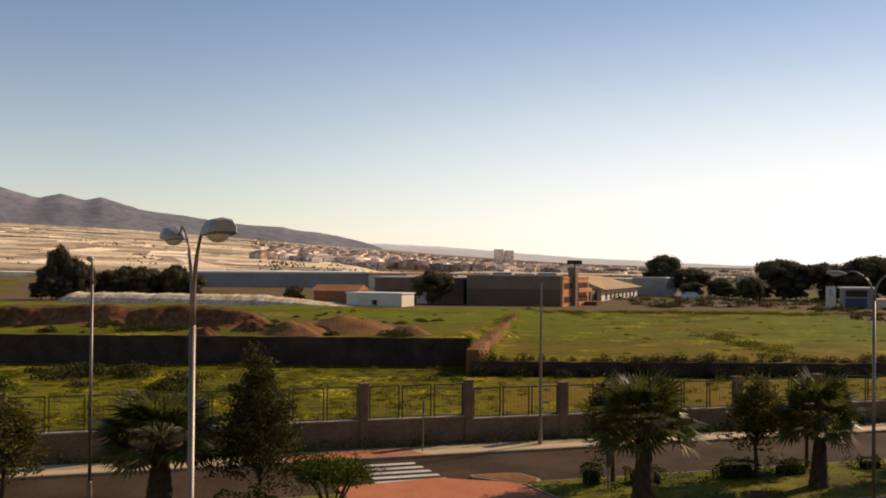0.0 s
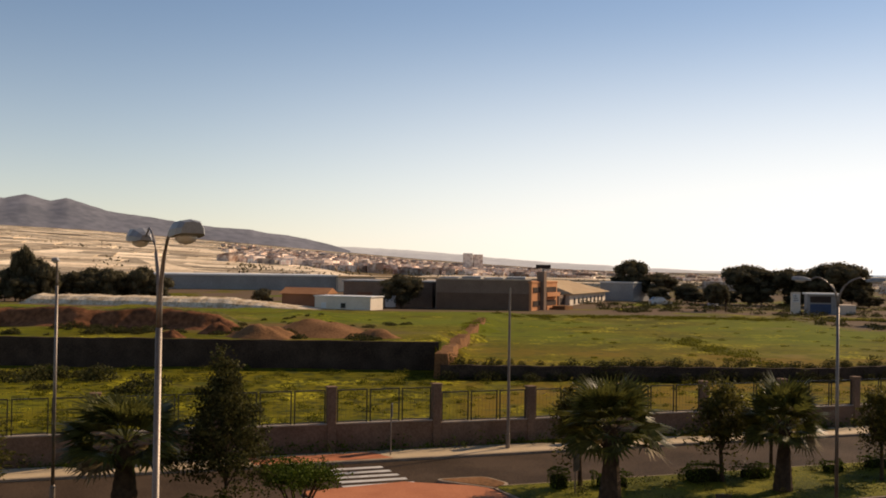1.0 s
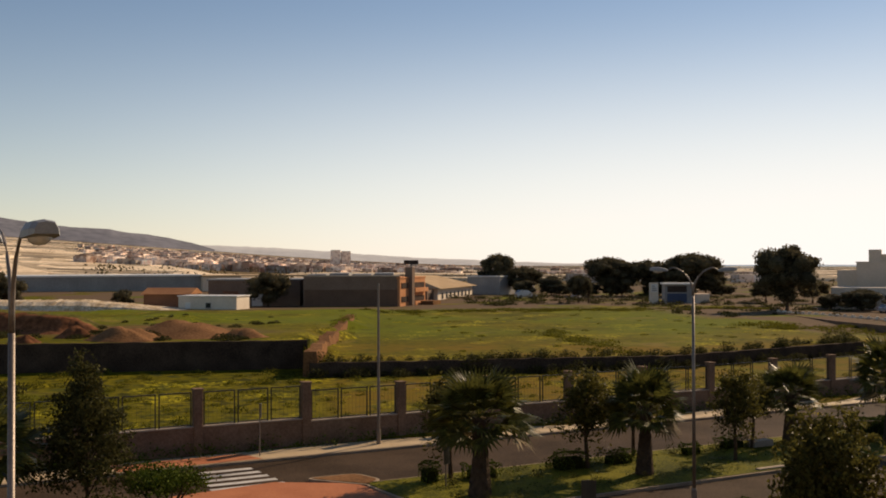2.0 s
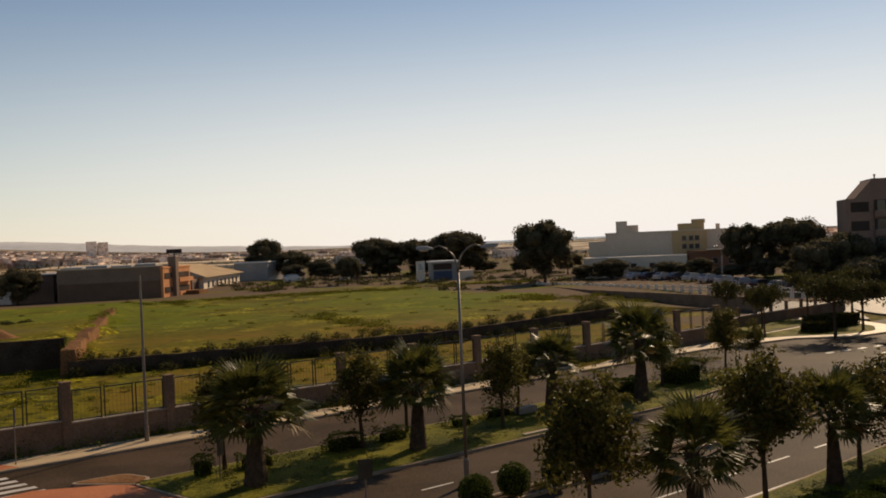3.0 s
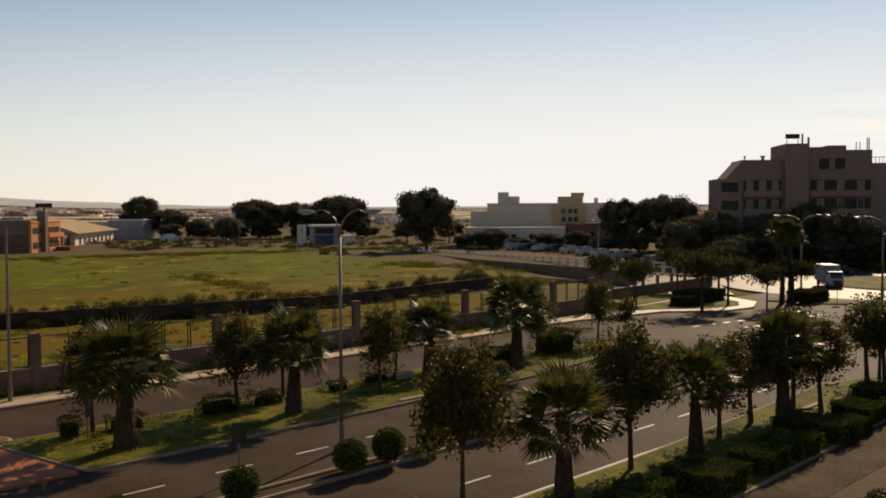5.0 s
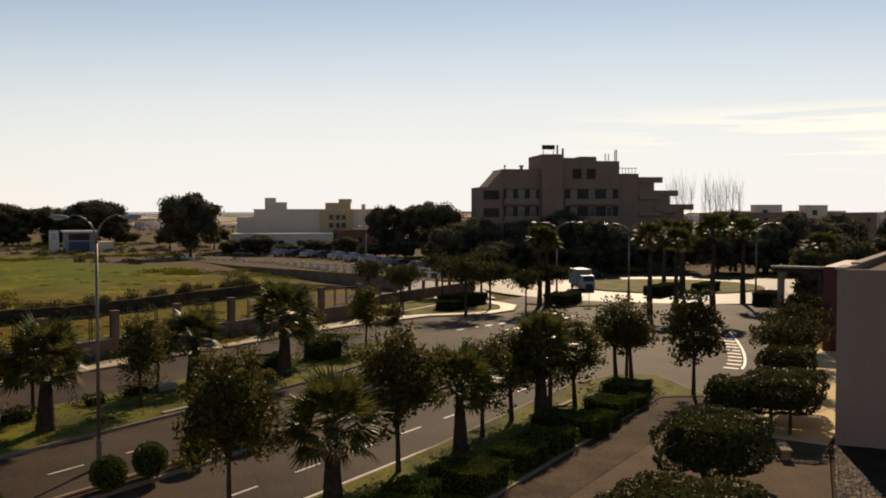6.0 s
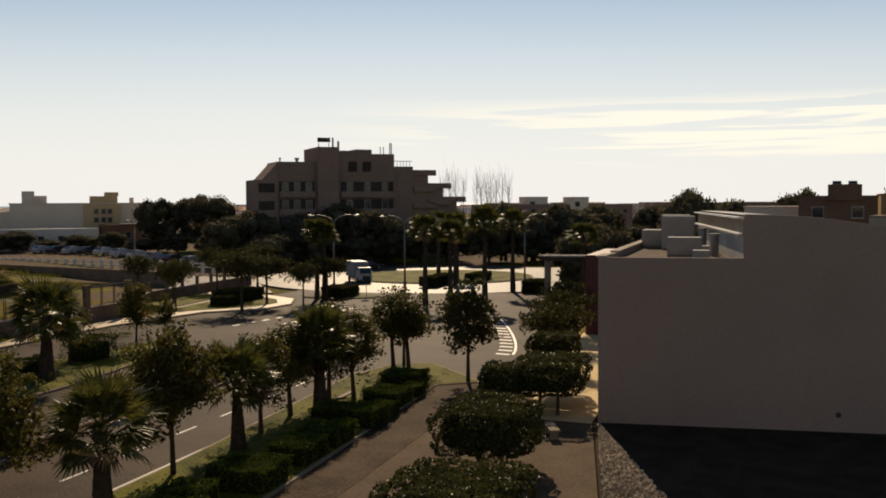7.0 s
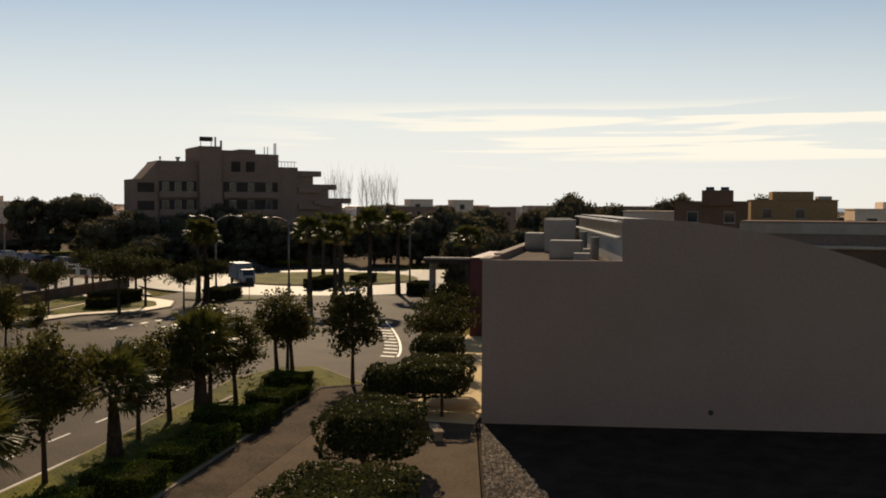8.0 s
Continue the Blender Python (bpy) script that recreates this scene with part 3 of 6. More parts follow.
earth_heap(-9.5, 107, 7.0, 6.0, 1.5, 1, RED_SOIL, "broad rounded heap of brown earth")
earth_heap(-14.8, 101, 4.2, 3.0, 1.2, 2, RED_SOIL, "dark heap of earth and rubble")
earth_heap(-23.2, 98.3, 1.9, 1.2, 0.7, 3, BANK_EARTH, "small pile of bright red earth")
earth_heap(-20.0, 105, 2.2, 1.6, 1.2, 4, BANK_EARTH, "small pile of bright red earth")
earth_heap(-3.6, 103, 3.0, 2.0, 0.9, 5, RED_SOIL, "dark heap of earth and rubble")


# ---- fence along the pavement ----
FV = 3.1


def fence_pillar(u, z):
    f = thing("fence_pillar", uvpose(u, FV, 0), "brown rendered fence pillar with a flat cap", "pillar", "fence pillars")
    part("shaft", boxed(-0.24, 0.24, -0.24, 0.24, -0.3, z, bevel=0.02), FENCE_WALL, f)
    part("cap", boxed(-0.28, 0.28, -0.28, 0.28, z, z + 0.09, bevel=0.02), FENCE_WALL, f)


def fence_bay(u0, u1, zb, zt):
    """Plinth wall, coping and metal panels between two pillars."""
    n = 3
    f = thing("fence_bay", uvpose(u0, FV, 0), "brown plinth wall with dark metal mesh panels", "fence", "fence bays")
    w = u1 - u0
    part("plinth", boxed(0.24, w - 0.24, -0.14, 0.14, -0.3, zb), FENCE_WALL, f)
    part("coping", boxed(0.24, w - 0.24, -0.18, 0.18, zb, zb + 0.07, bevel=0.015), COPING, f, "pale coping stones")
    z0, z1 = zb + 0.1, zt - 0.1
    step = (w - 0.5) / n
    for k in range(n):
        a, b = 0.25 + k * step + 0.1, 0.25 + (k + 1) * step - 0.1
        bm = bmesh.new()
        for x in (a, b):
            box(bm, x - 0.028, x + 0.028, -0.03, 0.03, z0 - 0.03, z1)
        for z in (z0 + 0.03, z1 - 0.03):
            box(bm, a, b, -0.025, 0.025, z - 0.03, z + 0.03)
        panel = part("panel", bm, FENCE_METAL, f, "dark metal frame")
        bm = bmesh.new()
        m = int((b - a) / 0.22)
        for j in range(1, m):
            x = a + (b - a) * j / m
            box(bm, x - 0.003, x + 0.003, -0.003, 0.003, z0, z1)
        part("mesh_bars", bm, FENCE_METAL, panel)


FENCE_U = [2.59 - 6.02 * k for k in range(10, -1, -1)] + [8.39 + 5.9 * k for k in range(10)]
for k, u in enumerate(FENCE_U[:-1]):
    zb = 1.42 if u < 2 else 1.27
    zt = 3.38 if u < 2 else 3.1
    tall = 0.3 if abs(u - 2.59) < 0.1 else 0.0
    fence_pillar(u, zt + tall)
    fence_bay(u, FENCE_U[k + 1], zb, zt)
fence_pillar(FENCE_U[-1], 3.1)


# ---- the blank gable building beside the yard ----
def arc_top(v):
    """Height of the gable by its distance across the avenue."""
    if v > -50.0:
        return 7.5
    return 9.42 - 0.0165 * (v + 50.0) ** 2


def gable_u(v, off=0.0):
    """The gable stands slightly askew to the avenue."""
    return 28.75 + off + 0.085 * (-43.7 - v)


gable = thing("hall_building", pose(0, 0, 0), "grey plastered hall with a blank gable and vaulted roof", "building")
bm = bmesh.new()
vs = [-43.7 - 0.001] + [-46, -48, -49.99, -50.0] + [-50 - k for k in range(1, 24)]
front = [W(gable_u(v), v, arc_top(v) if v > -50 else arc_top(min(v, -50.001))) for v in vs]
low = [W(gable_u(v), v, -0.3) for v in vs]
back = [W(gable_u(v, 0.35), v, p.z) for v, p in zip(vs, front)]
lowb = [W(gable_u(v, 0.35), v, -0.3) for v in vs]
F, Lo, B, Lb = ([bm.verts.new(p) for p in row] for row in (front, low, back, lowb))
for i in range(len(vs) - 1):
    bm.faces.new((Lo[i], Lo[i + 1], F[i + 1], F[i]))
    bm.faces.new((Lb[i], B[i], B[i + 1], Lb[i + 1]))
    bm.faces.new((F[i], F[i + 1], B[i + 1], B[i]))
bm.faces.new((Lo[0], F[0], B[0], Lb[0]))
bmesh.ops.recalc_face_normals(bm, faces=bm.faces[:])
part("gable_wall", bm, GABLE_WALL, gable, "blank grey plaster wall in shade")
bm = slab(bmesh.new(), WV([(29.1, -43.7), (57, -43.7), (57, -43.98), (29.12, -43.98)]), -0.3, 7.5)
part("side_wall", bm, GABLE_WALL, gable)
part("flat_roof", slab(bmesh.new(), WV([(29.13, -43.98), (57, -43.98), (57, -50.0), (29.64, -50.0)]), 6.9, 7.22), ROOF_GRAVEL, gable, "gravel flat roof")
part("back_wall", slab(bmesh.new(), WV([(57, -43.7), (57.3, -43.7), (57.3, -50), (57, -50)]), -0.3, 7.5), GABLE_WALL, gable)
for k, (u0, u1) in enumerate(((28.75, 31.0), (33.5, 57.3))):
    part("parapet_cap", slab(bmesh.new(), WV([(u0, -43.6), (u1, -43.6), (u1, -44.05), (u0, -44.05)]), 7.5, 7.58), COPING, gable, "pale metal parapet cap")
bm = bmesh.new()                                      # the vaulted roof sheet
vv = [-50.0 - k for k in range(24)]
r0 = [bm.verts.new(W(gable_u(v, 0.35), v, arc_top(min(v, -50.001)) - 0.03)) for v in vv]
r1 = [bm.verts.new(W(52, v + 3.05, arc_top(min(v, -50.001)) - 0.03)) for v in vv]
for i in range(len(vv) - 1):
    bm.faces.new((r0[i], r0[i + 1], r1[i + 1], r1[i]))
part("vault_roof", bm, GREY_METAL, gable, "curved grey metal roof", smooth=True)
# the clerestory strip runs slightly askew to the gable
def askew(u, off=0.0):
    return W(u, -50.0 + (u - 29.4) * 0.135 + off)


part("vault_side", slab(bmesh.new(), [askew(29.65), askew(52), askew(52, -0.2), askew(29.66, -0.2)], 7.22, 9.3), GREY_METAL, gable)
slat = mesh_of(boxed(-0.05, 0.05, 0, 0.05, 8.6, 9.2), "louvre_slat", AC_METAL)
for k in range(46):
    p = askew(29.8 + k * 0.48, 0.02)
    part("louvre_slat", slat, None, gable, m=pose(p.x, p.y, 0, 0, 0, 26))
for z in (8.52, 9.24):
    part("gutter", slab(bmesh.new(), [askew(29.4, 0.3), askew(52, 0.3), askew(52, 0.08), askew(29.4, 0.08)], z, z + 0.07), WHITE_METAL, gable, "white metal gutter")
part("maroon_wing", slab(bmesh.new(), WV([(59.0, -38.4), (70, -38.4), (70, -49.9), (59.0, -49.9)]), -0.3, 6.0), MAROON, gable, "dark maroon panelled wing")
part("canopy", slab(bmesh.new(), WV([(60.5, -34.6), (62.6, -34.6), (62.6, -38.35), (60.5, -38.35)]), 5.45, 5.85), HOTEL_DARK, gable, "dark entrance canopy")
part("canopy_edge", slab(bmesh.new(), WV([(60.3, -34.5), (60.5, -34.5), (60.5, -38.35), (60.3, -38.35)]), 5.76, 5.9), AC_METAL, gable, "thin pale canopy edge")
for du in (61.0, 62.3):
    part("canopy_post", boxed(-0.12, 0.12, -0.12, 0.12, -0.2, 5.45, m=uvpose(du, -35.0, 0)), STEEL, gable)


def condenser(u, v, w, d, h, z=7.22):
    c = thing("air_conditioner", uvpose(u, v, z), "beige slatted rooftop air conditioning unit", "air conditioner", "rooftop units")
    part("casing", boxed(-w / 2, w / 2, -d / 2, d / 2, 0.12, h, bevel=0.03), AC_METAL, c)
    for s in (-1, 1):
        part("foot", boxed(s * w * 0.35 - 0.06, s * w * 0.35 + 0.06, -d / 2, d / 2, 0, 0.12), STEEL, c)
    for k in range(9):
        z0 = 0.25 + k * (h - 0.4) / 9
        part("slat", boxed(-w / 2 - 0.03, -w / 2, -d * 0.44, d * 0.44, z0, z0 + 0.06), AC_METAL, c)


condenser(44.9, -44.9, 1.3, 1.7, 1.1)
condenser(44.6, -46.0, 1.2, 1.6, 2.0)
condenser(42.6, -46.3, 1.2, 1.75, 1.95)
condenser(35.0, -47.1, 1.0, 1.65, 1.0)
for u, v, h in ((41.1, -47.7, 1.25), (36.1, -48.5, 1.1)):
    c = thing("roof_vent", uvpose(u, v, 7.22), "dark round metal roof vent", "vent", "roof vents")
    part("pipe", tube(bmesh.new(), [(0, 0, 0), (0, 0, h)], 0.22, 12), LAMP_GREY, c)
    part("cowl", tube(bmesh.new(), [(0, 0, h), (0, 0, h + 0.05)], 0.28, 12), LAMP_GREY, c)
for u, v in ((33.0, -48.0), (38.0, -48.2)):
    tagged(part("roof_box", boxed(-0.4, 0.4, -0.4, 0.4, 0, 0.45, bevel=0.02), LAMP_GREY, None, m=uvpose(u, v, 7.22)), "small grey metal roof box", "box", "roof boxes")

# unseen cream block at the camera's back, added to bounce warm sunlight
own = thing("apartment_block", pose(0, 0, 0), "unseen cream block added for warm bounce light", "building")
part("wall", slab(bmesh.new(), WV([(-70, -51.6), (-14.5, -51.6), (-14.5, -68), (-70, -68)]), -0.3, 16.0), CREAM_WALL, own)
part("parapet", slab(bmesh.new(), WV([(-70.1, -51.5), (-14.4, -51.5), (-14.4, -68.1), (-70.1, -68.1)]), 16.0, 16.4), COPING, own)

# low wall that carries on from the fence to the side road
for a, c in (((61.2, 3.1), (73.0, 8.4)), ((73.0, 8.4), (96.0, 9.0))):
    pa, pc = W(*a), W(*c)
    ln = (pc - pa).length
    lw = thing("low_wall", pose(pa.x, pa.y, 0, 0, 0, math.degrees(math.atan2(pc.y - pa.y, pc.x - pa.x))), "low brown wall with a pale coping and short posts", "wall", "low walls")
    part("plinth", boxed(0, ln, -0.12, 0.12, -0.4, 1.0), FENCE_WALL, lw)
    part("coping", boxed(0, ln, -0.17, 0.17, 1.0, 1.1, bevel=0.015), COPING, lw, "pale coping stones")
    for k in range(int(ln / 3.2) + 1):
        part("post", boxed(k * 3.2, k * 3.2 + 0.28, -0.14, 0.14, 1.1, 2.0), FENCE_WALL, lw)

part("wall_vent", tube(bmesh.new(), [W(29.63, -53.95, 0.75), W(29.57, -53.95, 0.75)], 0.12, 10), BLACK, gable, "small round dark vent")
# pale stones on the sunlit edge of the yard
rng = np.random.default_rng(77)
verts, faces = [], []
for _ in range(2600):
    u = rng.uniform(10, 28.4)
    v = -43.75 - (28.6 - u) * (0.155 + rng.random() * 0.2)
    s = 0.03 + 0.06 * rng.random()
    p = W(u, v, 0.0)
    i = len(verts)
    q = rng.normal(size=(5, 3)) * 0.2 + 1.0
    for k, (a, b, c) in enumerate(((1, 0, 0), (0, 1, 0), (-1, 0, 0), (0, -1, 0), (0, 0, 1))):
        verts.append((p.x + a * s * q[k][0], p.y + b * s * q[k][1], c * s * q[k][2]))
    faces += [(i, i + 1, i + 4), (i + 1, i + 2, i + 4), (i + 2, i + 3, i + 4), (i + 3, i, i + 4)]
me = bpy.data.meshes.new("stones")
me.from_pydata(verts, [], faces)
me.materials.append(material("pale_stone", (0.34, 0.26, 0.16), (0.58, 0.46, 0.31), 2.0, 0.8, 0.3, island=0.55))
tagged(part("stones", me, None), "loose pale stones on dark earth", "stones", kind="stuff")
for u, v in ((25.5, -42.2),):
    bench = thing("bench", uvpose(u, v, 0, 20), "low brown stone bench on the terrace", "bench", "stone benches")
    part("seat", boxed(-0.9, 0.9, -0.22, 0.22, 0.38, 0.46, bevel=0.015), BENCH_STONE, bench)
    for x in (-0.6, 0.6):
        part("leg", boxed(x - 0.09, x + 0.09, -0.18, 0.18, 0, 0.38), BENCH_STONE, bench)


# ---- plants ----
def leaves_mesh(name, centres, sizes, mat, rng, flat=0.0, aspect=0.55):
    """Many small folded leaves, each two triangles, turned at random."""
    n = len(centres)
    c = np.asarray(centres, float)
    d = rng.normal(size=(n, 3))
    d[:, 2] = d[:, 2] * (1 - flat) - 0.25
    d /= np.linalg.norm(d, axis=1)[:, None]
    s = np.cross(d, rng.normal(size=(n, 3)))
    s /= np.linalg.norm(s, axis=1)[:, None]
    L = np.asarray(sizes)[:, None]
    a, b = c - d * L * 0.5, c + d * L * 0.5
    mid = c + np.cross(d, s) * L * 0.12
    p, q = mid + s * L * aspect * 0.5, mid - s * L * aspect * 0.5
    verts = np.stack([a, p, b, q], 1).reshape(-1, 3)
    base = np.arange(n)[:, None] * 4
    faces = (base + np.array([[0, 1, 2, 3]])).tolist()
    me = bpy.data.meshes.new(name)
    me.from_pydata(verts.tolist(), [], faces)
    me.materials.append(mat)
    return me


def crown_points(rng, clumps, per, rx, rz, zc, taper=0.0, clump_r=0.35, hollow=0.35):
    """Leaf places: clumps strewn in an egg-shaped crown, with gaps between."""
    pts = []
    while len(pts) < clumps * per:
        p = rng.normal(size=3)
        p /= np.linalg.norm(p)
        r = (hollow + (1 - hollow) * rng.random() ** 0.5) * (0.82 + 0.3 * rng.random()) * (1 + 0.75 * noise.noise((p[0] * 1.7 + rx, p[1] * 1.7, p[2] * 1.7 + rz)))
        p *= r
        w = 1 - taper * (p[2] + 1) / 2
        c = np.array([p[0] * rx * w, p[1] * rx * w, zc + p[2] * rz])
        k = clump_r * (0.6 + 0.8 * rng.random())
        pts.extend(c + np.clip(rng.normal(size=(per, 3)), -1.6, 1.6) * k * np.array([1, 1, 0.75]) * 0.6)
    return np.array(pts)


def trunk_mesh(rng, h_clear, h_top, r0, spread, limbs=6):
    bm = bmesh.new()
    lean = rng.normal(size=2) * 0.05
    pts = [(0, 0, -0.1), (lean[0] * 0.5, lean[1] * 0.5, h_clear * 0.5), (lean[0], lean[1], h_clear), (lean[0] * 1.5, lean[1] * 1.5, h_top)]
    tube(bm, pts, [r0 * 1.25, r0, r0 * 0.85, r0 * 0.25], 8)
    for i in range(limbs):
        a = 2 * math.pi * i / limbs + rng.random()
        z = h_clear * 0.9 + (h_top - h_clear) * 0.5 * rng.random()
        e = spread * (0.6 + 0.3 * rng.random())
        up = (h_top - z) * (0.35 + 0.4 * rng.random())
        x0, y0 = lean[0], lean[1]
        tube(bm, [(x0, y0, z), (x0 + math.cos(a) * e * 0.5, y0 + math.sin(a) * e * 0.5, z + up * 0.6), (x0 + math.cos(a) * e, y0 + math.sin(a) * e, z + up)],
             [r0 * 0.45, r0 * 0.3, r0 * 0.1], 5)
    return bm


def street_tree(seed, h, rx, clear, taper, mat, leaf, label, clumps=150, per=26):
    rng = np.random.default_rng(seed)
    t = thing("tree", pose(0, 0, -50), label, "tree", "street trees")
    part("trunk", trunk_mesh(rng, clear, h * 0.86, 0.085, rx, 7), BARK, t)
    zc, rz = (clear + h) / 2 - 0.05, (h - clear) / 2
    pts = crown_points(rng, clumps, per, rx, rz, zc, taper, 0.33)
    part("crown", leaves_mesh("crown", pts, leaf * (0.7 + 0.6 * rng.random(len(pts))), mat, rng), None, t)
    return t


def frond_mesh(rng, dry=False):
    """A fan leaf on its stalk, pointing along +x, with split drooping tips."""
    verts, faces = [], []

    def quad(a, b, c, d):
        i = len(verts)
        verts.extend([tuple(a), tuple(b), tuple(c), tuple(d)])
        faces.append((i, i + 1, i + 2, i + 3))

    L = 0.75
    for k in range(3):
        x0, x1 = L * k / 3, L * (k + 1) / 3
        z0, z1 = -0.05 * (k / 3) ** 2, -0.05 * ((k + 1) / 3) ** 2
        quad((x0, -0.016, z0), (x1, -0.013, z1), (x1, 0.013, z1), (x0, 0.016, z0))
    n = 17
    for i in range(n):
        a = radians(-80 + 160 * i / (n - 1))
        ln = 0.86 * (0.72 + 0.28 * math.cos(a)) * (0.9 + 0.2 * rng.random())
        dx, dy = math.cos(a), math.sin(a)
        sx, sy = -dy * 0.05, dx * 0.05
        m = Vector((L + dx * ln * 0.55, dy * ln * 0.55, -0.05 + 0.05 * abs(math.sin(a))))
        e = Vector((L + dx * ln, dy * ln, -0.1 - 0.16 * rng.random()))
        o = Vector((L, 0, -0.05))
        quad(o, m + Vector((sx, sy, 0.012)), m + Vector((sx, sy, 0.012)) * 0.0 + Vector((0, 0, 0.0)), m - Vector((sx, sy, -0.012)))
        quad(m + Vector((sx, sy, 0.012)), e, e, m - Vector((sx, sy, -0.012)))
    me = bpy.data.meshes.new("frond")
    me.from_pydata(verts, [], [f for f in faces])
    me.validate()
    me.materials.append(DRY_LEAF if dry else PALM_LEAF)
    return me


def palm(seed, trunk_h, r, spread, label):
    rng = np.random.default_rng(seed)
    t = thing("palm_tree", pose(0, 0, -50), label, "palm tree", "fan palms")
    bm = bmesh.new()
    n = 16
    prof = [(i / n * trunk_h, r * (1.45 - 0.75 * min(1, i / n * 1.3) + 0.07 * (i % 2) + 0.03 * rng.random())) for i in range(n + 1)]
    tube(bm, [(0, 0, -0.15)] + [(0.02 * math.sin(z), 0.02 * math.cos(z * 1.3), z) for z, _ in prof], [r * 1.6] + [q for _, q in prof], 12)
    part("trunk", bm, PALM_BARK, t)
    bm = bmesh.new()                                   # boots of old leaf stalks under the crown
    for i in range(46):
        a, z = rng.random() * 6.283, trunk_h * (0.62 + 0.4 * rng.random())
        d = Vector((math.cos(a), math.sin(a), 0))
        q = Vector((0, 0, z)) + d * r * 0.75
        tube(bm, [q, q + d * 0.16 + Vector((0, 0, 0.17))], [0.05, 0.02], 4)
    tagged(part("leaf_skirt", bm, PALM_BARK, t), kind="stuff")
    kinds = [frond_mesh(rng) for _ in range(4)]
    old = frond_mesh(rng, True)
    N = 46
    for i in range(N):
        f = (i + 0.5) / N
        el = 84 - 106 * f + rng.normal() * 6
        az = i * 137.5 + rng.normal() * 8
        s = spread / 1.5 * (0.86 + 0.24 * rng.random()) * (0.8 if f < 0.15 else 1.0)
        m = Matrix.Translation((0, 0, trunk_h + 0.05 - 0.3 * f)) @ pose(0, 0, 0, 0, 0, az) @ pose(0, 0, 0, rng.normal() * 24, -el, 0) @ Matrix.Scale(s, 4)
        part("frond", kinds[i % 4] if f < 0.95 else old, None, t, m=m)
    return t


def place(proto, spots):
    """Copies of one plant: u, v, scale across, scale up."""
    for i, (u, v, s, k) in enumerate(spots):
        copy_thing(proto, uvpose(u, v, 0, 67.0 * i + 13) @ Matrix.Diagonal((s, s, k, 1)))


def drop(proto):
    for o in list(proto.children_recursive) + [proto]:
        bpy.data.objects.remove(o)


palm_a = palm(11, 3.2, 0.33, 2.25, "fan palm with a thick brown trunk on grass")
place(palm_a, [(4.9, -12.3, 1.08, 1.06), (31.4, -12.0, 1.0, 1.14), (-14.6, -8.6, 1.25, 0.94), (27.0, -30.8, 0.8, 1.04)])
drop(palm_a)
palm_b = palm(12, 3.1, 0.29, 2.05, "smaller fan palm with a shaggy brown trunk on grass")
place(palm_b, [(14.0, -12.1, 1.05, 1.04), (27.0, -8.8, 1.0, 0.86), (10.2, -30.8, 0.92, 0.94), (19.9, -30.3, 0.8, 0.9)])
drop(palm_b)

oval = street_tree(21, 4.6, 1.25, 1.5, 0.35, LEAF, 0.17, "young broad-leaved street tree with a thin trunk")
place(oval, [(5.5, -8.5, 1.15, 1.0), (12.5, -9.6, 1.25, 1.02), (20.2, -11.6, 1.0, 0.97), (36.5, -9.6, 1.1, 0.9), (43.7, -9.6, 1.0, 0.97),
             (26.3, -29.6, 1.3, 0.92), (30.8, -31.0, 1.3, 0.98), (22.7, -29.9, 1.1, 0.92), (28.4, -30.0, 1.15, 0.95), (-20.6, -6.2, 1.35, 0.95)])
drop(oval)
thin = street_tree(22, 4.2, 1.0, 1.6, 0.2, LEAF, 0.16, "slim street tree with a thin bare trunk", 110, 26)
place(thin, [(16.4, -8.2, 1.1, 0.98), (23.5, -9.4, 1.0, 0.88), (29.9, -30.0, 1.3, 1.1), (39.6, -30.0, 1.45, 1.08), (40.6, -30.6, 1.4, 1.06), (42.0, -29.8, 1.1, 1.0), (46.0, -10.4, 0.7, 0.8)])
drop(thin)
wide = street_tree(23, 5.45, 1.75, 1.5, 0.3, LEAF, 0.2, "large leafy street tree beside the avenue", 260, 26)
place(wide, [(8.4, -27.9, 1.0, 1.0), (15.7, -29.9, 1.1, 1.01)])
drop(wide)
cone = street_tree(24, 6.2, 2.3, 0.9, 0.72, DARK_LEAF, 0.17, "dark cone-shaped dense tree", 380, 26)
place(cone, [(-10.8, -9.0, 1.0, 1.0)])
drop(cone)
ragged = street_tree(25, 5.7, 1.3, 1.5, 0.1, DARK_LEAF, 0.24, "ragged dark tree on the tip of the verge", 130, 24)
place(ragged, [(37.4, -35.2, 1.2, 1.0)])
drop(ragged)


def umbrella_tree(seed, h, rx, label, group="clipped umbrella trees"):
    rng = np.random.default_rng(seed)
    t = thing("tree", pose(0, 0, -50), label, "tree", group)
    part("trunk", trunk_mesh(rng, h * 0.55, h * 0.85, 0.12, rx, 6), BARK, t)
    pts = crown_points(rng, 130, 18, rx, h * 0.2, h * 0.78, 0.1, 0.45, 0.3)
    part("crown", leaves_mesh("crown", pts, 0.27 * (0.7 + 0.6 * rng.random(len(pts))), DARK_LEAF, rng), None, t)
    return t


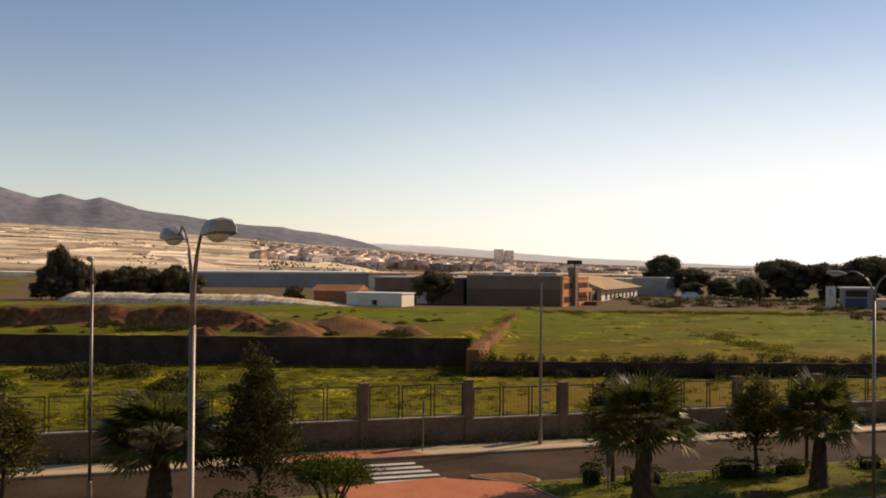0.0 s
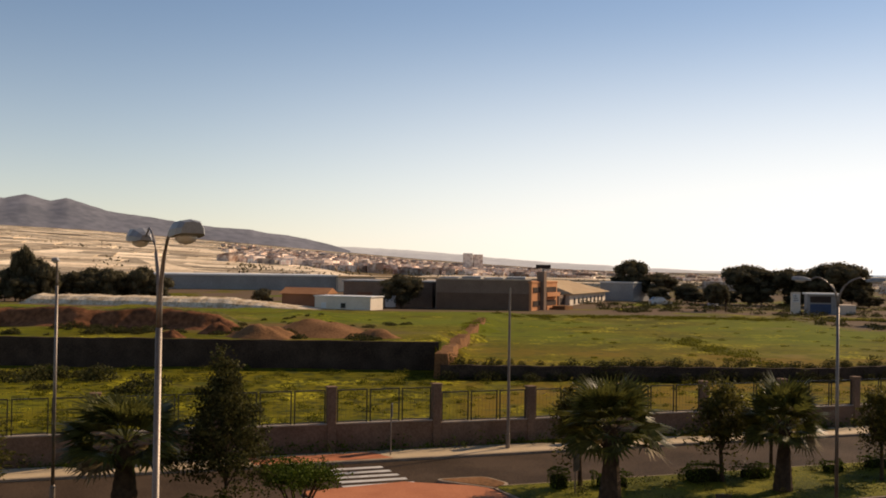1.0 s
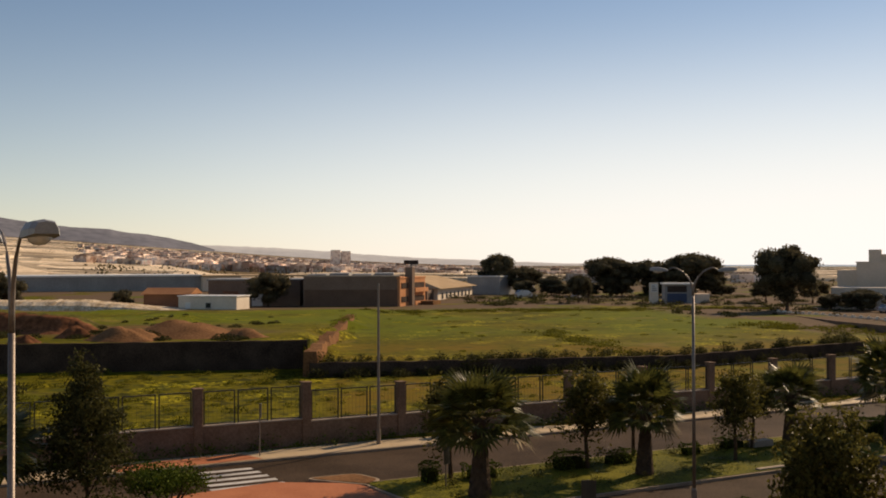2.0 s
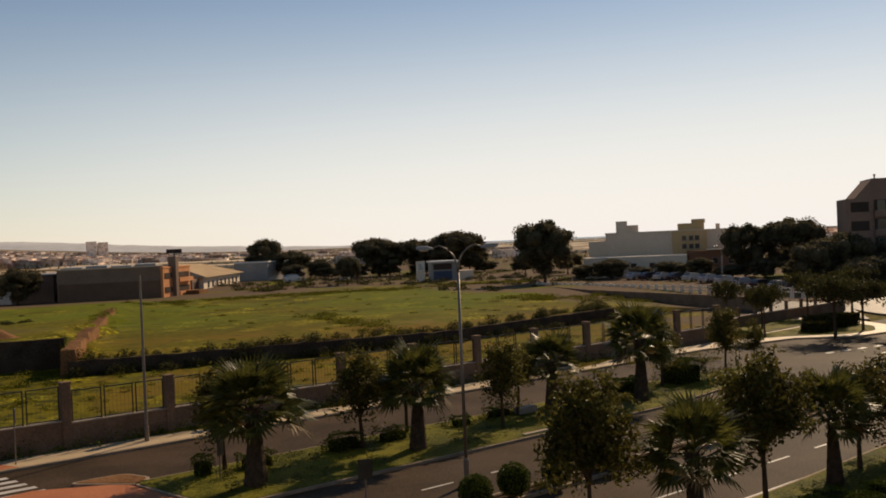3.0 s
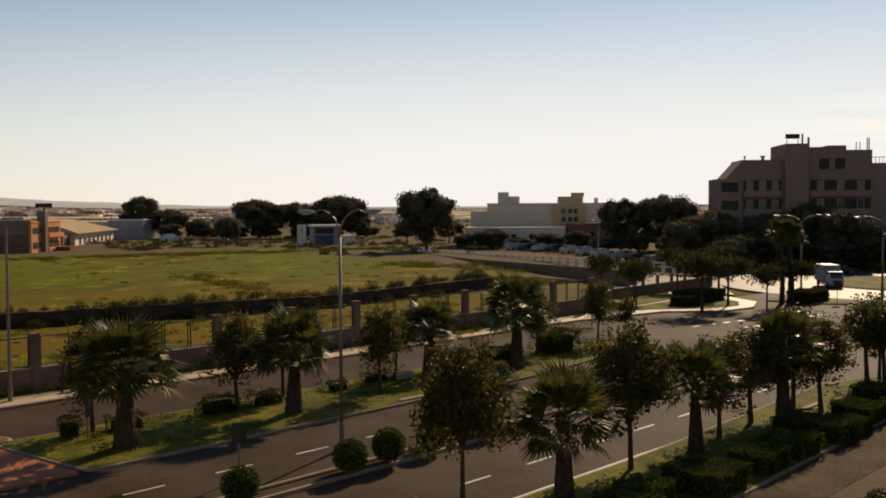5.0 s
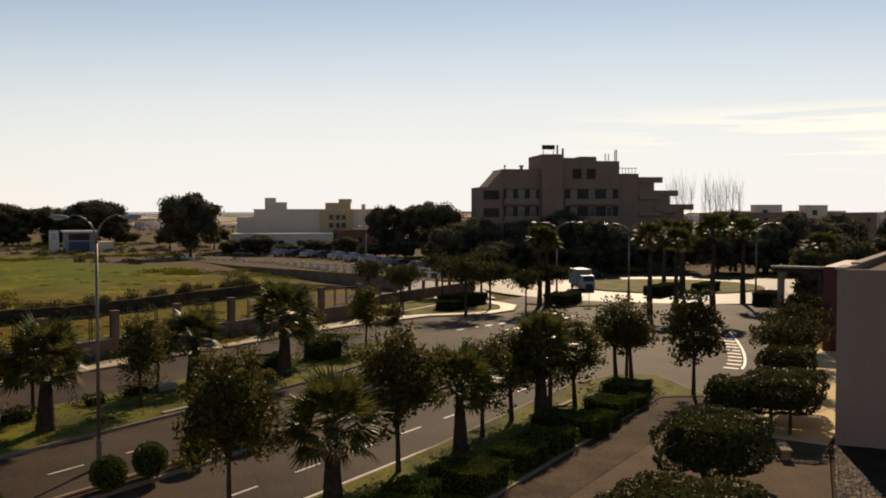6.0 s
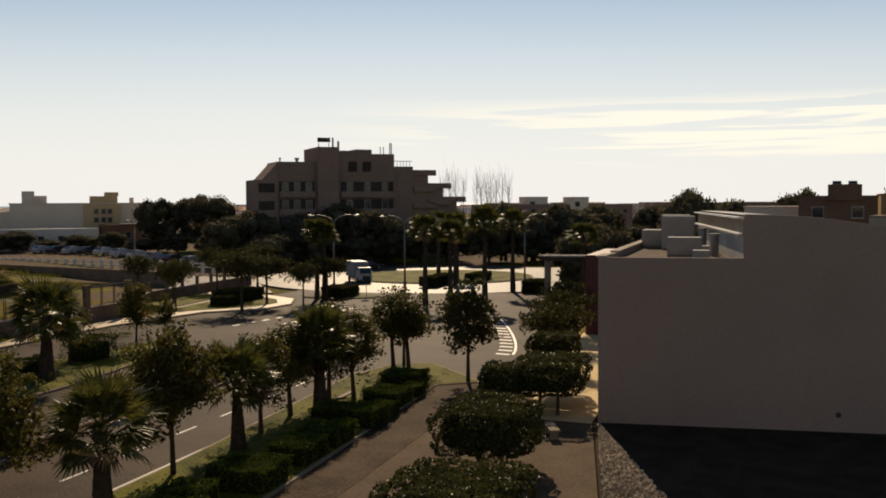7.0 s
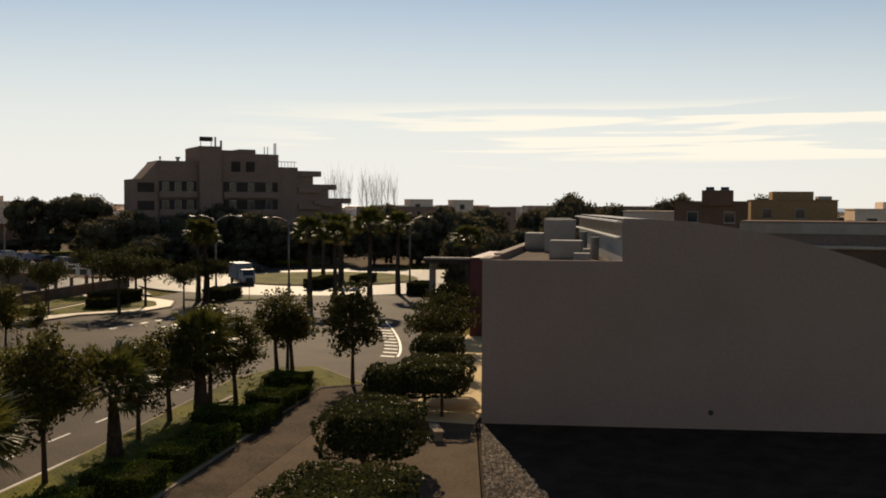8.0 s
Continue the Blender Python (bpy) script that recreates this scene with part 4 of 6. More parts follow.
um = umbrella_tree(31, 5.0, 2.6, "dark clipped umbrella-shaped tree beside the pavement")
place(um, [(68.3, -4.6, 1.1, 1.1), (74.2, -4.2, 1.0, 0.98), (72.4, -9.0, 0.7, 0.85), (65.3, 0.6, 0.6, 0.95), (79.0, 1.2, 1.0, 1.0), (86.0, 8.0, 1.0, 1.0), (80.5, -8.0, 0.9, 0.9),
           (92.0, 6.0, 1.0, 1.05), (72.0, 5.0, 0.9, 0.9), (76.5, 12.0, 0.7, 0.9)])
drop(um)
um2 = umbrella_tree(32, 3.6, 2.4, "low spreading clipped tree on the terrace")
place(um2, [(43.5, -39.0, 0.95, 1.0), (52.5, -37.8, 0.9, 1.0), (60.0, -37.0, 0.9, 1.05)])
drop(um2)


def block_tree(u, v, lu, lv, z0, z1, seed, label):
    """Clipped box crowns carried on thin trunks."""
    rng = np.random.default_rng(seed)
    t = thing("clipped_tree", uvpose(u, v, 0), label, "clipped tree", "clipped box trees")
    for a, b in ((-0.25, -0.2), (0.25, 0.2)):
        part("trunk", tube(bmesh.new(), [(a * lu, b * lv, -0.1), (a * lu + 0.05, b * lv, z0 * 0.7), (a * lu * 0.9, b * lv, z0 + 0.5)], [0.1, 0.08, 0.06], 7), BARK, t)
    n = int(1700 * (lu * lv) ** 0.5)
    pts = []
    for _ in range(n):
        p = np.array([rng.uniform(-1, 1), rng.uniform(-1, 1), rng.uniform(-1, 1)])
        ax = rng.integers(0, 3)
        p[ax] = np.sign(p[ax]) * (1 - 0.12 * rng.random())
        r = np.sum(np.abs(p) ** 4) ** (1 / 4)
        p /= max(r, 0.8)
        wob = 1 + 0.2 * noise.noise((p[0] * 2 + seed, p[1] * 2, p[2] * 2)) + 0.1 * noise.noise((p[0] * 6 + seed, p[1] * 6, p[2] * 5))
        pts.append([p[0] * lu / 2 * wob, p[1] * lv / 2 * wob, (z0 + z1) / 2 + p[2] * (z1 - z0) / 2 * wob])
    pts = np.array(pts)
    part("crown", leaves_mesh("crown", pts, 0.15 * (0.6 + 0.7 * rng.random(n)), GLOSSY_LEAF, rng), None, t)
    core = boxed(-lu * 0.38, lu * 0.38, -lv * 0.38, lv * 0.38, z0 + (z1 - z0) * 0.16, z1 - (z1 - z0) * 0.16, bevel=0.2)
    part("core", core, INNER_SHADE, t)


block_tree(9.6, -42.6, 4.6, 3.9, 0.8, 2.6, 41, "large clipped box-shaped tree on the terrace")
block_tree(19.5, -41.0, 4.4, 3.6, 0.8, 2.6, 42, "large clipped box-shaped tree on the terrace")
block_tree(28.6, -39.2, 2.2, 1.8, 1.0, 2.5, 43, "small clipped box-shaped tree on the terrace")
block_tree(31.0, -41.0, 5.2, 3.4, 0.9, 2.6, 44, "wide clipped box-shaped tree on the terrace")
block_tree(36.5, -40.2, 2.6, 2.6, 1.6, 3.0, 45, "tall clipped box-shaped tree on the terrace")


def hedge(u, v, lu, lv, h, seed, label, mat=None, turn=0.0, leaf=0.1, rag=0.14):
    rng = np.random.default_rng(seed)
    t = thing("hedge", uvpose(u, v, 0, turn), label, "hedge", "low hedges")
    area = 2 * h * (lu + lv) + lu * lv
    n = int(210 * area)
    P3 = rng.uniform(-1, 1, (n, 3))
    w = np.array([lv * h, lu * h, lu * lv * 0.7])
    ax = rng.choice(3, n, p=w / w.sum())
    for i in range(n):
        s = 1.0 if ax[i] == 2 else (1 if P3[i, ax[i]] > 0 else -1)
        P3[i, ax[i]] = s * (1 - 0.1 * rng.random())
    pts = np.stack([P3[:, 0] * lu / 2, P3[:, 1] * lv / 2, h / 2 + P3[:, 2] * h / 2], 1)
    for i, p in enumerate(pts):
        p += np.array(noise.noise_vector((p[0] * 1.3 + seed, p[1] * 1.3, p[2]))) * rag
    part("foliage", leaves_mesh("foliage", pts, leaf * (0.6 + 0.8 * rng.random(n)), mat or HEDGE_LEAF, rng), None, t)
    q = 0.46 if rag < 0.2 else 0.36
    part("core", boxed(-lu * q, lu * q, -lv * q, lv * q, -0.05, h * 2 * q, bevel=0.08), INNER_SHADE, t)


for k, (u, v, lu, lv, h) in enumerate([(19.0, -33.4, 2.4, 1.7, 0.8), (22.0, -33.3, 2.2, 1.9, 0.75), (25.8, -32.8, 2.4, 3.2, 0.8), (30.3, -33.0, 2.4, 2.0, 0.75), (35.2, -32.2, 2.4, 2.2, 0.85),
                                       (15.2, -33.2, 2.4, 2.4, 0.85), (9.5, -33.2, 3.0, 2.2, 0.8), (12.2, -32.6, 1.6, 1.6, 0.8), (28.0, -33.8, 1.2, 1.0, 0.6), (32.8, -33.5, 1.6, 1.0, 0.6)]):
    hedge(u, v, lu, lv, h, 60 + k, "low clipped green hedge beside the footpath")
for k, (u, v, lu, lv, h) in enumerate([(4.3, -8.7, 0.9, 0.9, 0.85), (6.8, -9.1, 1.8, 0.9, 0.6), (11.6, -9.2, 2.0, 0.9, 0.75), (14.6, -9.3, 1.9, 0.9, 0.55), (19.4, -9.2, 1.3, 0.8, 0.45), (22.6, -8.8, 1.8, 0.8, 0.5),
                                       (38.7, -9.5, 3.0, 2.2, 1.5), (33.0, -9.4, 2.6, 1.4, 0.9), (29.5, -9.2, 1.2, 1.2, 1.2), (25.2, -12.3, 1.4, 1.3, 1.3), (-11.5, -10.0, 2.4, 1.0, 0.8)]):
    hedge(u, v, lu, lv, h, 80 + k, "dark straggling shrub hedge on the median", rag=0.3)


def round_bush(u, v, r, h, seed, label, group="round bushes", mat=None, leaf=0.1, n=1500):
    rng = np.random.default_rng(seed)
    t = thing("bush", uvpose(u, v, 0), label, "bush", group)
    p = rng.normal(size=(n, 3))
    p /= np.linalg.norm(p, axis=1)[:, None]
    p *= (0.88 + 0.15 * rng.random(n))[:, None]
    pts = np.stack([p[:, 0] * r, p[:, 1] * r, h / 2 + 0.03 + p[:, 2] * h / 2], 1)
    part("foliage", leaves_mesh("foliage", pts, leaf * (0.6 + 0.8 * rng.random(n)), mat or HEDGE_LEAF, rng), None, t)
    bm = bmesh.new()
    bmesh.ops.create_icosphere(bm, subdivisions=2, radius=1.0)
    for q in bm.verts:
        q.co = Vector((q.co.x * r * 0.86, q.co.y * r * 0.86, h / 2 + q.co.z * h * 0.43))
    part("core", bm, INNER_SHADE, t)
    return t


for k, (u, v, r, h) in enumerate([(3.4, -22.3, 0.66, 1.2), (8.4, -22.3, 0.66, 1.25), (10.4, -22.3, 0.66, 1.35), (12.9, -22.2, 0.62, 1.2), (-1.2, -22.3, 0.65, 1.2), (16.5, -22.0, 0.6, 1.1)]):
    round_bush(u, v, r, h, 100 + k, "clipped round green bush on the narrow median")

for k, (u, v, lu, lv, h) in enumerate([(83.5, -8.2, 4.6, 2.6, 1.1), (76.5, 0.2, 6.5, 2.6, 1.2), (72.0, -1.0, 3.0, 2.0, 0.9), (101.5, -13.5, 8.0, 2.0, 1.1), (108, -17.0, 6.0, 2.0, 1.0), (95.5, -27, 5.0, 2.2, 1.2)]):
    hedge(u, v, lu, lv, h, 130 + k, "dark clipped hedge beside the roundabout", DARK_LEAF, 0, 0.2)

# flat-topped shrub with bare stems by the crossing
rng = np.random.default_rng(7)
shrub = thing("shrub", uvpose(-7.9, -9.6, 0), "flat-topped clipped shrub with bare stems", "shrub")
for i in range(11):
    a = i * 2.4
    part("stem", tube(bmesh.new(), [(0.25 * math.cos(a), 0.25 * math.sin(a), -0.05), (0.7 * math.cos(a), 0.7 * math.sin(a), 0.8), (1.1 * math.cos(a), 1.1 * math.sin(a), 1.4)], [0.045, 0.035, 0.02], 5), BARK, shrub)
pts = crown_points(rng, 230, 24, 1.6, 0.46, 1.5, 0.0, 0.3, 0.3)
part("crown", leaves_mesh("crown", pts, 0.13 * (0.7 + 0.6 * rng.random(len(pts))), HEDGE_LEAF, rng), None, shrub)


# weeds, shrubs and tufts: too many to count
def scatter(name, label, spots, mat, rng, leaf, per, r, h, category="weeds"):
    pts, size = [], []
    for x, y, s in spots:
        k = int(per * s)
        q = rng.normal(size=(k, 3))
        q *= (rng.random((k, 1)) ** 0.5 / np.linalg.norm(q, axis=1)[:, None])
        q *= (1 + 0.5 * rng.normal(size=3) * 0.4) * np.array([r, r, h * 1.3]) * s * 0.75
        q[:, 2] = np.abs(q[:, 2])
        pts.append(q + np.array([x, y, max(ground_z(x, y), 0.0)]))
        size.append(leaf * s ** 0.5 * (0.6 + 0.8 * rng.random(k)))
    me = leaves_mesh(name, np.concatenate(pts), np.concatenate(size), mat, rng)
    return tagged(part(name, me, None), label, category, kind="stuff")


rng = np.random.default_rng(5)
spots = [(x, wall_line(x) - 0.4 + rng.normal() * 0.7, 0.5 + rng.random()) for x in np.arange(3.2, 62, 0.55)]
spots += [(x, wall_line(x) + 1.2 + rng.normal() * 0.8, 0.4 + 0.8 * rng.random()) for x in np.arange(3.5, 62, 0.9)]
scatter("wall_shrubs", "dark bushes growing along the low wall", spots, DARK_LEAF, rng, 0.15, 260, 1.0, 0.75, "bushes")
spots = [(rng.uniform(-60, 3), rng.uniform(60, 93), 0.4 + 0.9 * rng.random() ** 2) for _ in range(420)]
spots += [(rng.uniform(3, 50), rng.uniform(64, 86), 0.35 + 0.6 * rng.random() ** 2) for _ in range(220)]
scatter("weeds", "green and yellow weeds in the lower field", spots, WEED_LEAF, rng, 0.15, 110, 1.2, 0.42)
spots = [(-40 + 30 * rng.random(), 76 + 12 * rng.random(), 1.0 + rng.random()) for _ in range(16)]
spots += [(x, 108.6 + rng.normal() * 0.7 + 2.2 * noise.noise((x * 0.09, 0, 6)), 0.3 + 0.7 * rng.random()) for x in np.arange(-80, -18, 0.42) if noise.noise((x * 0.11, 3, 0)) > -0.1]
spots += [(x, 111.6 + rng.normal() * 0.5 + 2.2 * noise.noise((x * 0.09, 0, 6)), 0.4 + 0.6 * rng.random()) for x in np.arange(-80, -20, 0.6) if noise.noise((x * 0.13, 7, 0)) > 0.0]
spots += [(x, 103.5 + rng.normal() * 2.2, 0.4 + 0.8 * rng.random()) for x in np.arange(-40, -2, 0.5) if noise.noise((x * 0.15, 8, 0)) > 0.0]
spots += [(rng.uniform(-80, 0), rng.uniform(98, 150), 0.3 + 0.5 * rng.random()) for _ in range(90)]
scatter("brush", "dark scrub on the earth heaps", spots, DARK_LEAF, rng, 0.19, 300, 1.35, 0.6, "scrub")
spots = [(rng.uniform(6, 66), rng.uniform(92, 180), 0.4 + 0.5 * rng.random()) for _ in range(60)]
spots += [(32.6 + rng.normal() * 1.0 + 0.03 * (y - 91), y, 0.7 + 0.8 * rng.random()) for y in np.arange(92, 124, 1.1)]
spots += [(rng.uniform(15, 90), 180 + rng.normal() * 3.0, 0.7 + rng.random()) for _ in range(160)]
spots += [(rng.uniform(62, 86), 128 + rng.normal() * 4.0, 0.8 + rng.random()) for _ in range(70)]
scatter("tufts", "tufts of rough grass and weeds across the meadow", spots, WEED_LEAF, rng, 0.18, 90, 1.5, 0.3)
spots = [(*W(u, 2.2 + rng.random() * 0.7)[:2], 0.4 + 0.6 * rng.random()) for u in np.arange(-45, 55, 0.45)]
scatter("fence_weeds", "dark weeds at the foot of the fence wall", spots, HEDGE_LEAF, rng, 0.18, 34, 0.9, 1.0)
spots = [(*W(rng.uniform(-30, 46), rng.uniform(-14.0, -8.0))[:2], 0.25 + 0.25 * rng.random()) for _ in range(260)]
spots += [(*W(rng.uniform(2, 40), rng.uniform(-34.0, -29.4))[:2], 0.25 + 0.2 * rng.random()) for _ in range(200)]
spots = [(x, y, s) for x, y, s in spots if not -7.2 < x * CA + (y - 53) * SA < 2.6]
scatter("grass_tufts", "short tufts of grass on the median and verge", spots, HEDGE_LEAF, rng, 0.14, 26, 1.2, 0.5, "grass")
spots = [(x, wall_line(x) + 2.2 + rng.normal() * 0.5, 0.25 + 0.3 * rng.random()) for x in np.arange(4, 60, 0.5) if noise.noise((x * 0.2, 1, 0)) > 0.05]
spots += [(x, 112 + 0.12 * x + rng.normal() * 0.6, 0.25 + 0.3 * rng.random()) for x in np.arange(12, 62, 0.6) if noise.noise((x * 0.16, 5, 0)) > 0.0]
spots += [(x, 146 + 0.05 * x + rng.normal() * 1.0, 0.3 + 0.4 * rng.random()) for x in np.arange(16, 80, 0.8) if noise.noise((x * 0.12, 9, 0)) > 0.0]
spots += [(rng.uniform(-45, 45), rng.uniform(62, 90), 0.25 + 0.4 * rng.random()) for _ in range(170)]
spots = [q for q in spots if not (q[1] < 95 and q[1] > wall_line(q[0]) - 1.5 and q[0] > 2)]
spots += [(x, 96.4 + rng.normal() * 0.5, 0.2 + 0.3 * rng.random()) for x in np.arange(-70, 2, 0.8) if noise.noise((x * 0.15, 2, 0)) > 0.05]
spots += [(rng.uniform(3.5, 12), rng.uniform(89.5, 95), 0.3 + 0.3 * rng.random()) for _ in range(40)]
scatter("wild_flowers", "drifts of pale yellow wild flowers in the meadow", spots, FLOWER, rng, 0.1, 60, 1.3, 0.25, "flowers")
spots = [(*W(rng.uniform(3, 46), -8.4 - abs(rng.normal()) * 0.7)[:2], 0.3 + 0.4 * rng.random()) for _ in range(70)]
spots += [(*W(rng.uniform(3, 34), rng.uniform(-13.4, -11.0))[:2], 0.2 + 0.35 * rng.random()) for _ in range(40)]
spots += [(*W(rng.uniform(-40, -8), rng.uniform(-13.8, -8.2))[:2], 0.2 + 0.4 * rng.random()) for _ in range(40)]
scatter("median_shrubs", "low dark straggling shrubs on the median grass", spots, DARK_LEAF, rng, 0.12, 130, 1.2, 0.9, "shrubs")
spots = [(rng.uniform(40, 118), 196 + rng.random() * 60, 0.8 + 1.2 * rng.random()) for _ in range(110)]
spots += [(rng.uniform(66, 100), rng.uniform(150, 200), 0.7 + 0.9 * rng.random()) for _ in range(40)]
scatter("yard_scrub", "dark scrub and weeds round the far yards", spots, DARK_LEAF, rng, 0.3, 70, 1.5, 0.6, "scrub")
spots = [(2.7 + 7.8 * f + rng.normal() * 0.7, 88.5 + 61 * f, 0.35 + 0.4 * rng.random()) for f in np.arange(0.02, 1, 0.012)]
scatter("bank_weeds", "green weeds creeping over the earth bank", spots, WEED_LEAF, rng, 0.15, 70, 1.1, 1.0)


# ---- street furniture ----
def lamp_head(bm, side, reach, z):
    """A cobra head at the end of an arm."""
    x = side * reach
    prof = [(0.0, 0.05), (0.1, 0.09), (0.3, 0.13), (0.6, 0.12), (0.72, 0.09)]
    hood = [(1.2, -0.35), (1.15, 0.2), (0.8, 0.8), (0.0, 0.95), (-0.8, 0.8), (-1.15, 0.2), (-1.2, -0.35)]
    rings = []
    for d, r in prof:
        c = Vector((x + side * d, 0, z - 0.05 + 0.05 * d))
        rings.append([bm.verts.new(c + Vector((0, r * p, r * q))) for p, q in hood])
    n = len(hood)
    for a, b in zip(rings, rings[1:]):
        for k in range(n):
            bm.faces.new((a[k], a[(k + 1) % n], b[(k + 1) % n], b[k]))
    bm.faces.new(rings[0])
    bm.faces.new(rings[-1])
    bmesh.ops.recalc_face_normals(bm, faces=bm.faces[:])
    return bm


LENS = material("lamp_lens", (0.5, 0.47, 0.4), (0.6, 0.56, 0.48), 3.0, 0.15, 0.0)


def street_lamp(m, h, sides, reach, label, r=0.075):
    t = thing("street_lamp", m, label, "street lamp", "street lamps")
    part("base", tube(bmesh.new(), [(0, 0, -0.1), (0, 0, 0.9), (0, 0, 1.0)], [r * 1.5, r * 1.5, r], 10), STEEL, t)
    fork = h - 1.15
    part("pole", tube(bmesh.new(), [(0, 0, 1.0), (0, 0, fork)], [r, r * 0.75], 10), STEEL, t, smooth=True)
    for s in sides:
        pts = []
        for k in range(9):
            a = k / 8 * math.pi / 2
            pts.append((s * reach * (1 - math.cos(a)) ** 1.1, 0, fork + (h - fork) * math.sin(a) - 0.12 * (k == 8)))
        arm = part("arm", tube(bmesh.new(), pts, [r * 0.7 - 0.003 * k for k in range(9)], 8), STEEL, t, smooth=True)
        head = part("head", lamp_head(bmesh.new(), s, reach, h - 0.1), LAMP_GREY, arm, "grey cobra lamp head")
        bm = bmesh.new()
        bmesh.ops.create_uvsphere(bm, u_segments=10, v_segments=6, radius=1.0)
        for q in bm.verts:
            q.co = Vector((s * (reach + 0.4) + q.co.x * 0.22, q.co.y * 0.11, h - 0.17 + min(q.co.z, 0.2) * 0.08))
        part("lens", bm, LENS, arm, "pale clear lamp lens", smooth=True)
    return t


street_lamp(uvpose(11.0, -18.9, 0, -18.5 - 33), 9.85, (-1, 1), 1.0, "tall double-armed galvanised street lamp")
street_lamp(pose(-2.78, 11.27, 0, 0, 0, -66), 10.43, (-1, 1), 0.95, "tall double-armed galvanised street lamp", 0.048)
street_lamp(pose(-14.3, 41.3, 0, 0, 0, -75), 10.15, (1,), 0.7, "single-armed galvanised street lamp on the median")
street_lamp(pose(86.1, 76.4, 0, 0, 0, -40), 8.7, (-1, 1), 2.2, "double-armed street lamp at the roundabout", 0.12)
street_lamp(pose(93.0, 71.6, 0, 0, 0, -40), 8.5, (-1, 1), 2.2, "double-armed street lamp at the roundabout", 0.12)
street_lamp(pose(104.0, 62.0, 0, 0, 0, -40), 8.6, (-1, 1), 2.2, "double-armed street lamp at the roundabout", 0.12)
street_lamp(pose(74.0, 96.0, 0, 0, 0, 30), 8.2, (-1,), 1.6, "single-armed street lamp beside the car park", 0.1)
post = thing("lamp_post", uvpose(6.2, 1.3, 0), "bare galvanised post on the pavement", "post")
part("base", tube(bmesh.new(), [(0, 0, -0.1), (0, 0, 0.8)], [0.13, 0.12], 10), STEEL, post)
part("pole", tube(bmesh.new(), [(0, 0, 0.8), (0, 0, 8.9)], [0.09, 0.055], 10), STEEL, post)


def road_sign(u, v, h, w, ph, turn, label, mat=FENCE_METAL):
    t = thing("road_sign", uvpose(u, v, 0, turn), label, "road sign", "road signs")
    part("post", tube(bmesh.new(), [(0, 0, -0.1), (0, 0, h)], 0.035, 8), STEEL, t)
    part("plate", boxed(-w / 2, w / 2, -0.07, -0.04, h - ph, h, bevel=0.01), mat, t, "plain dark back of the plate")


road_sign(-0.7, 1.0, 2.75, 0.28, 0.75, 60, "narrow road sign seen edge-on on a post")
road_sign(4.5, -9.9, 1.75, 0.5, 0.75, 30, "dark grey rectangular sign on a short post")
road_sign(5.4, -19.5, 2.0, 0.55, 0.75, -30, "dark grey rectangular sign on a post")
road_sign(84.0, -11.0, 2.2, 0.8, 0.8, -60, "dark square sign on the traffic island", BLACK)
block = tagged(part("concrete_block", boxed(-0.7, 0.7, -0.3, 0.3, 0, 0.35, bevel=0.03), COPING, None, m=uvpose(24.2, -9.3, 0.02)), "low concrete bench block on the median", "bench")
for u, v in ((20.3, -13.9), (31.6, -30.2), (27.5, -38.0)):
    tagged(part("paving_slab", boxed(-0.9, 0.9, -0.14, 0.14, 0.0, 0.06, bevel=0.01), COPING, None, m=uvpose(u, v, 0.02)), "pale stone slab lying in the grass", "slab", "loose slabs")


# ---- vehicles ----
TYRE = material("tyre_rubber", (0.015, 0.015, 0.015), (0.03, 0.03, 0.03), 6.0, 0.8, 0.1)


def profile_body(bm, prof, w, shrink_top=0.12):
    """A side outline carried across the width, narrower above the waist."""
    L, R = [], []
    for x, z in prof:
        k = w / 2 - (shrink_top if z > 0.9 else 0.0)
        L.append(bm.verts.new((x, -k, z)))
        R.append(bm.verts.new((x, k, z)))
    n = len(prof)
    bm.faces.new(L[::-1])
    bm.faces.new(R)
    for i in range(n):
        bm.faces.new((L[i], L[(i + 1) % n], R[(i + 1) % n], R[i]))
    bmesh.ops.recalc_face_normals(bm, faces=bm.faces[:])
    return bm


def wheels(t, xs, w, r):
    for x in xs:
        for s in (-1, 1):
            y = s * (w / 2 - 0.08)
            wheel = part("wheel", tube(bmesh.new(), [(x, y - 0.1, r), (x, y + 0.1, r)], r * 0.62, 12), STEEL, t, "steel rim")
            part("tyre", tube(bmesh.new(), [(x, y - 0.09, r), (x, y + 0.09, r)], r, 14), TYRE, wheel, "black tyre")


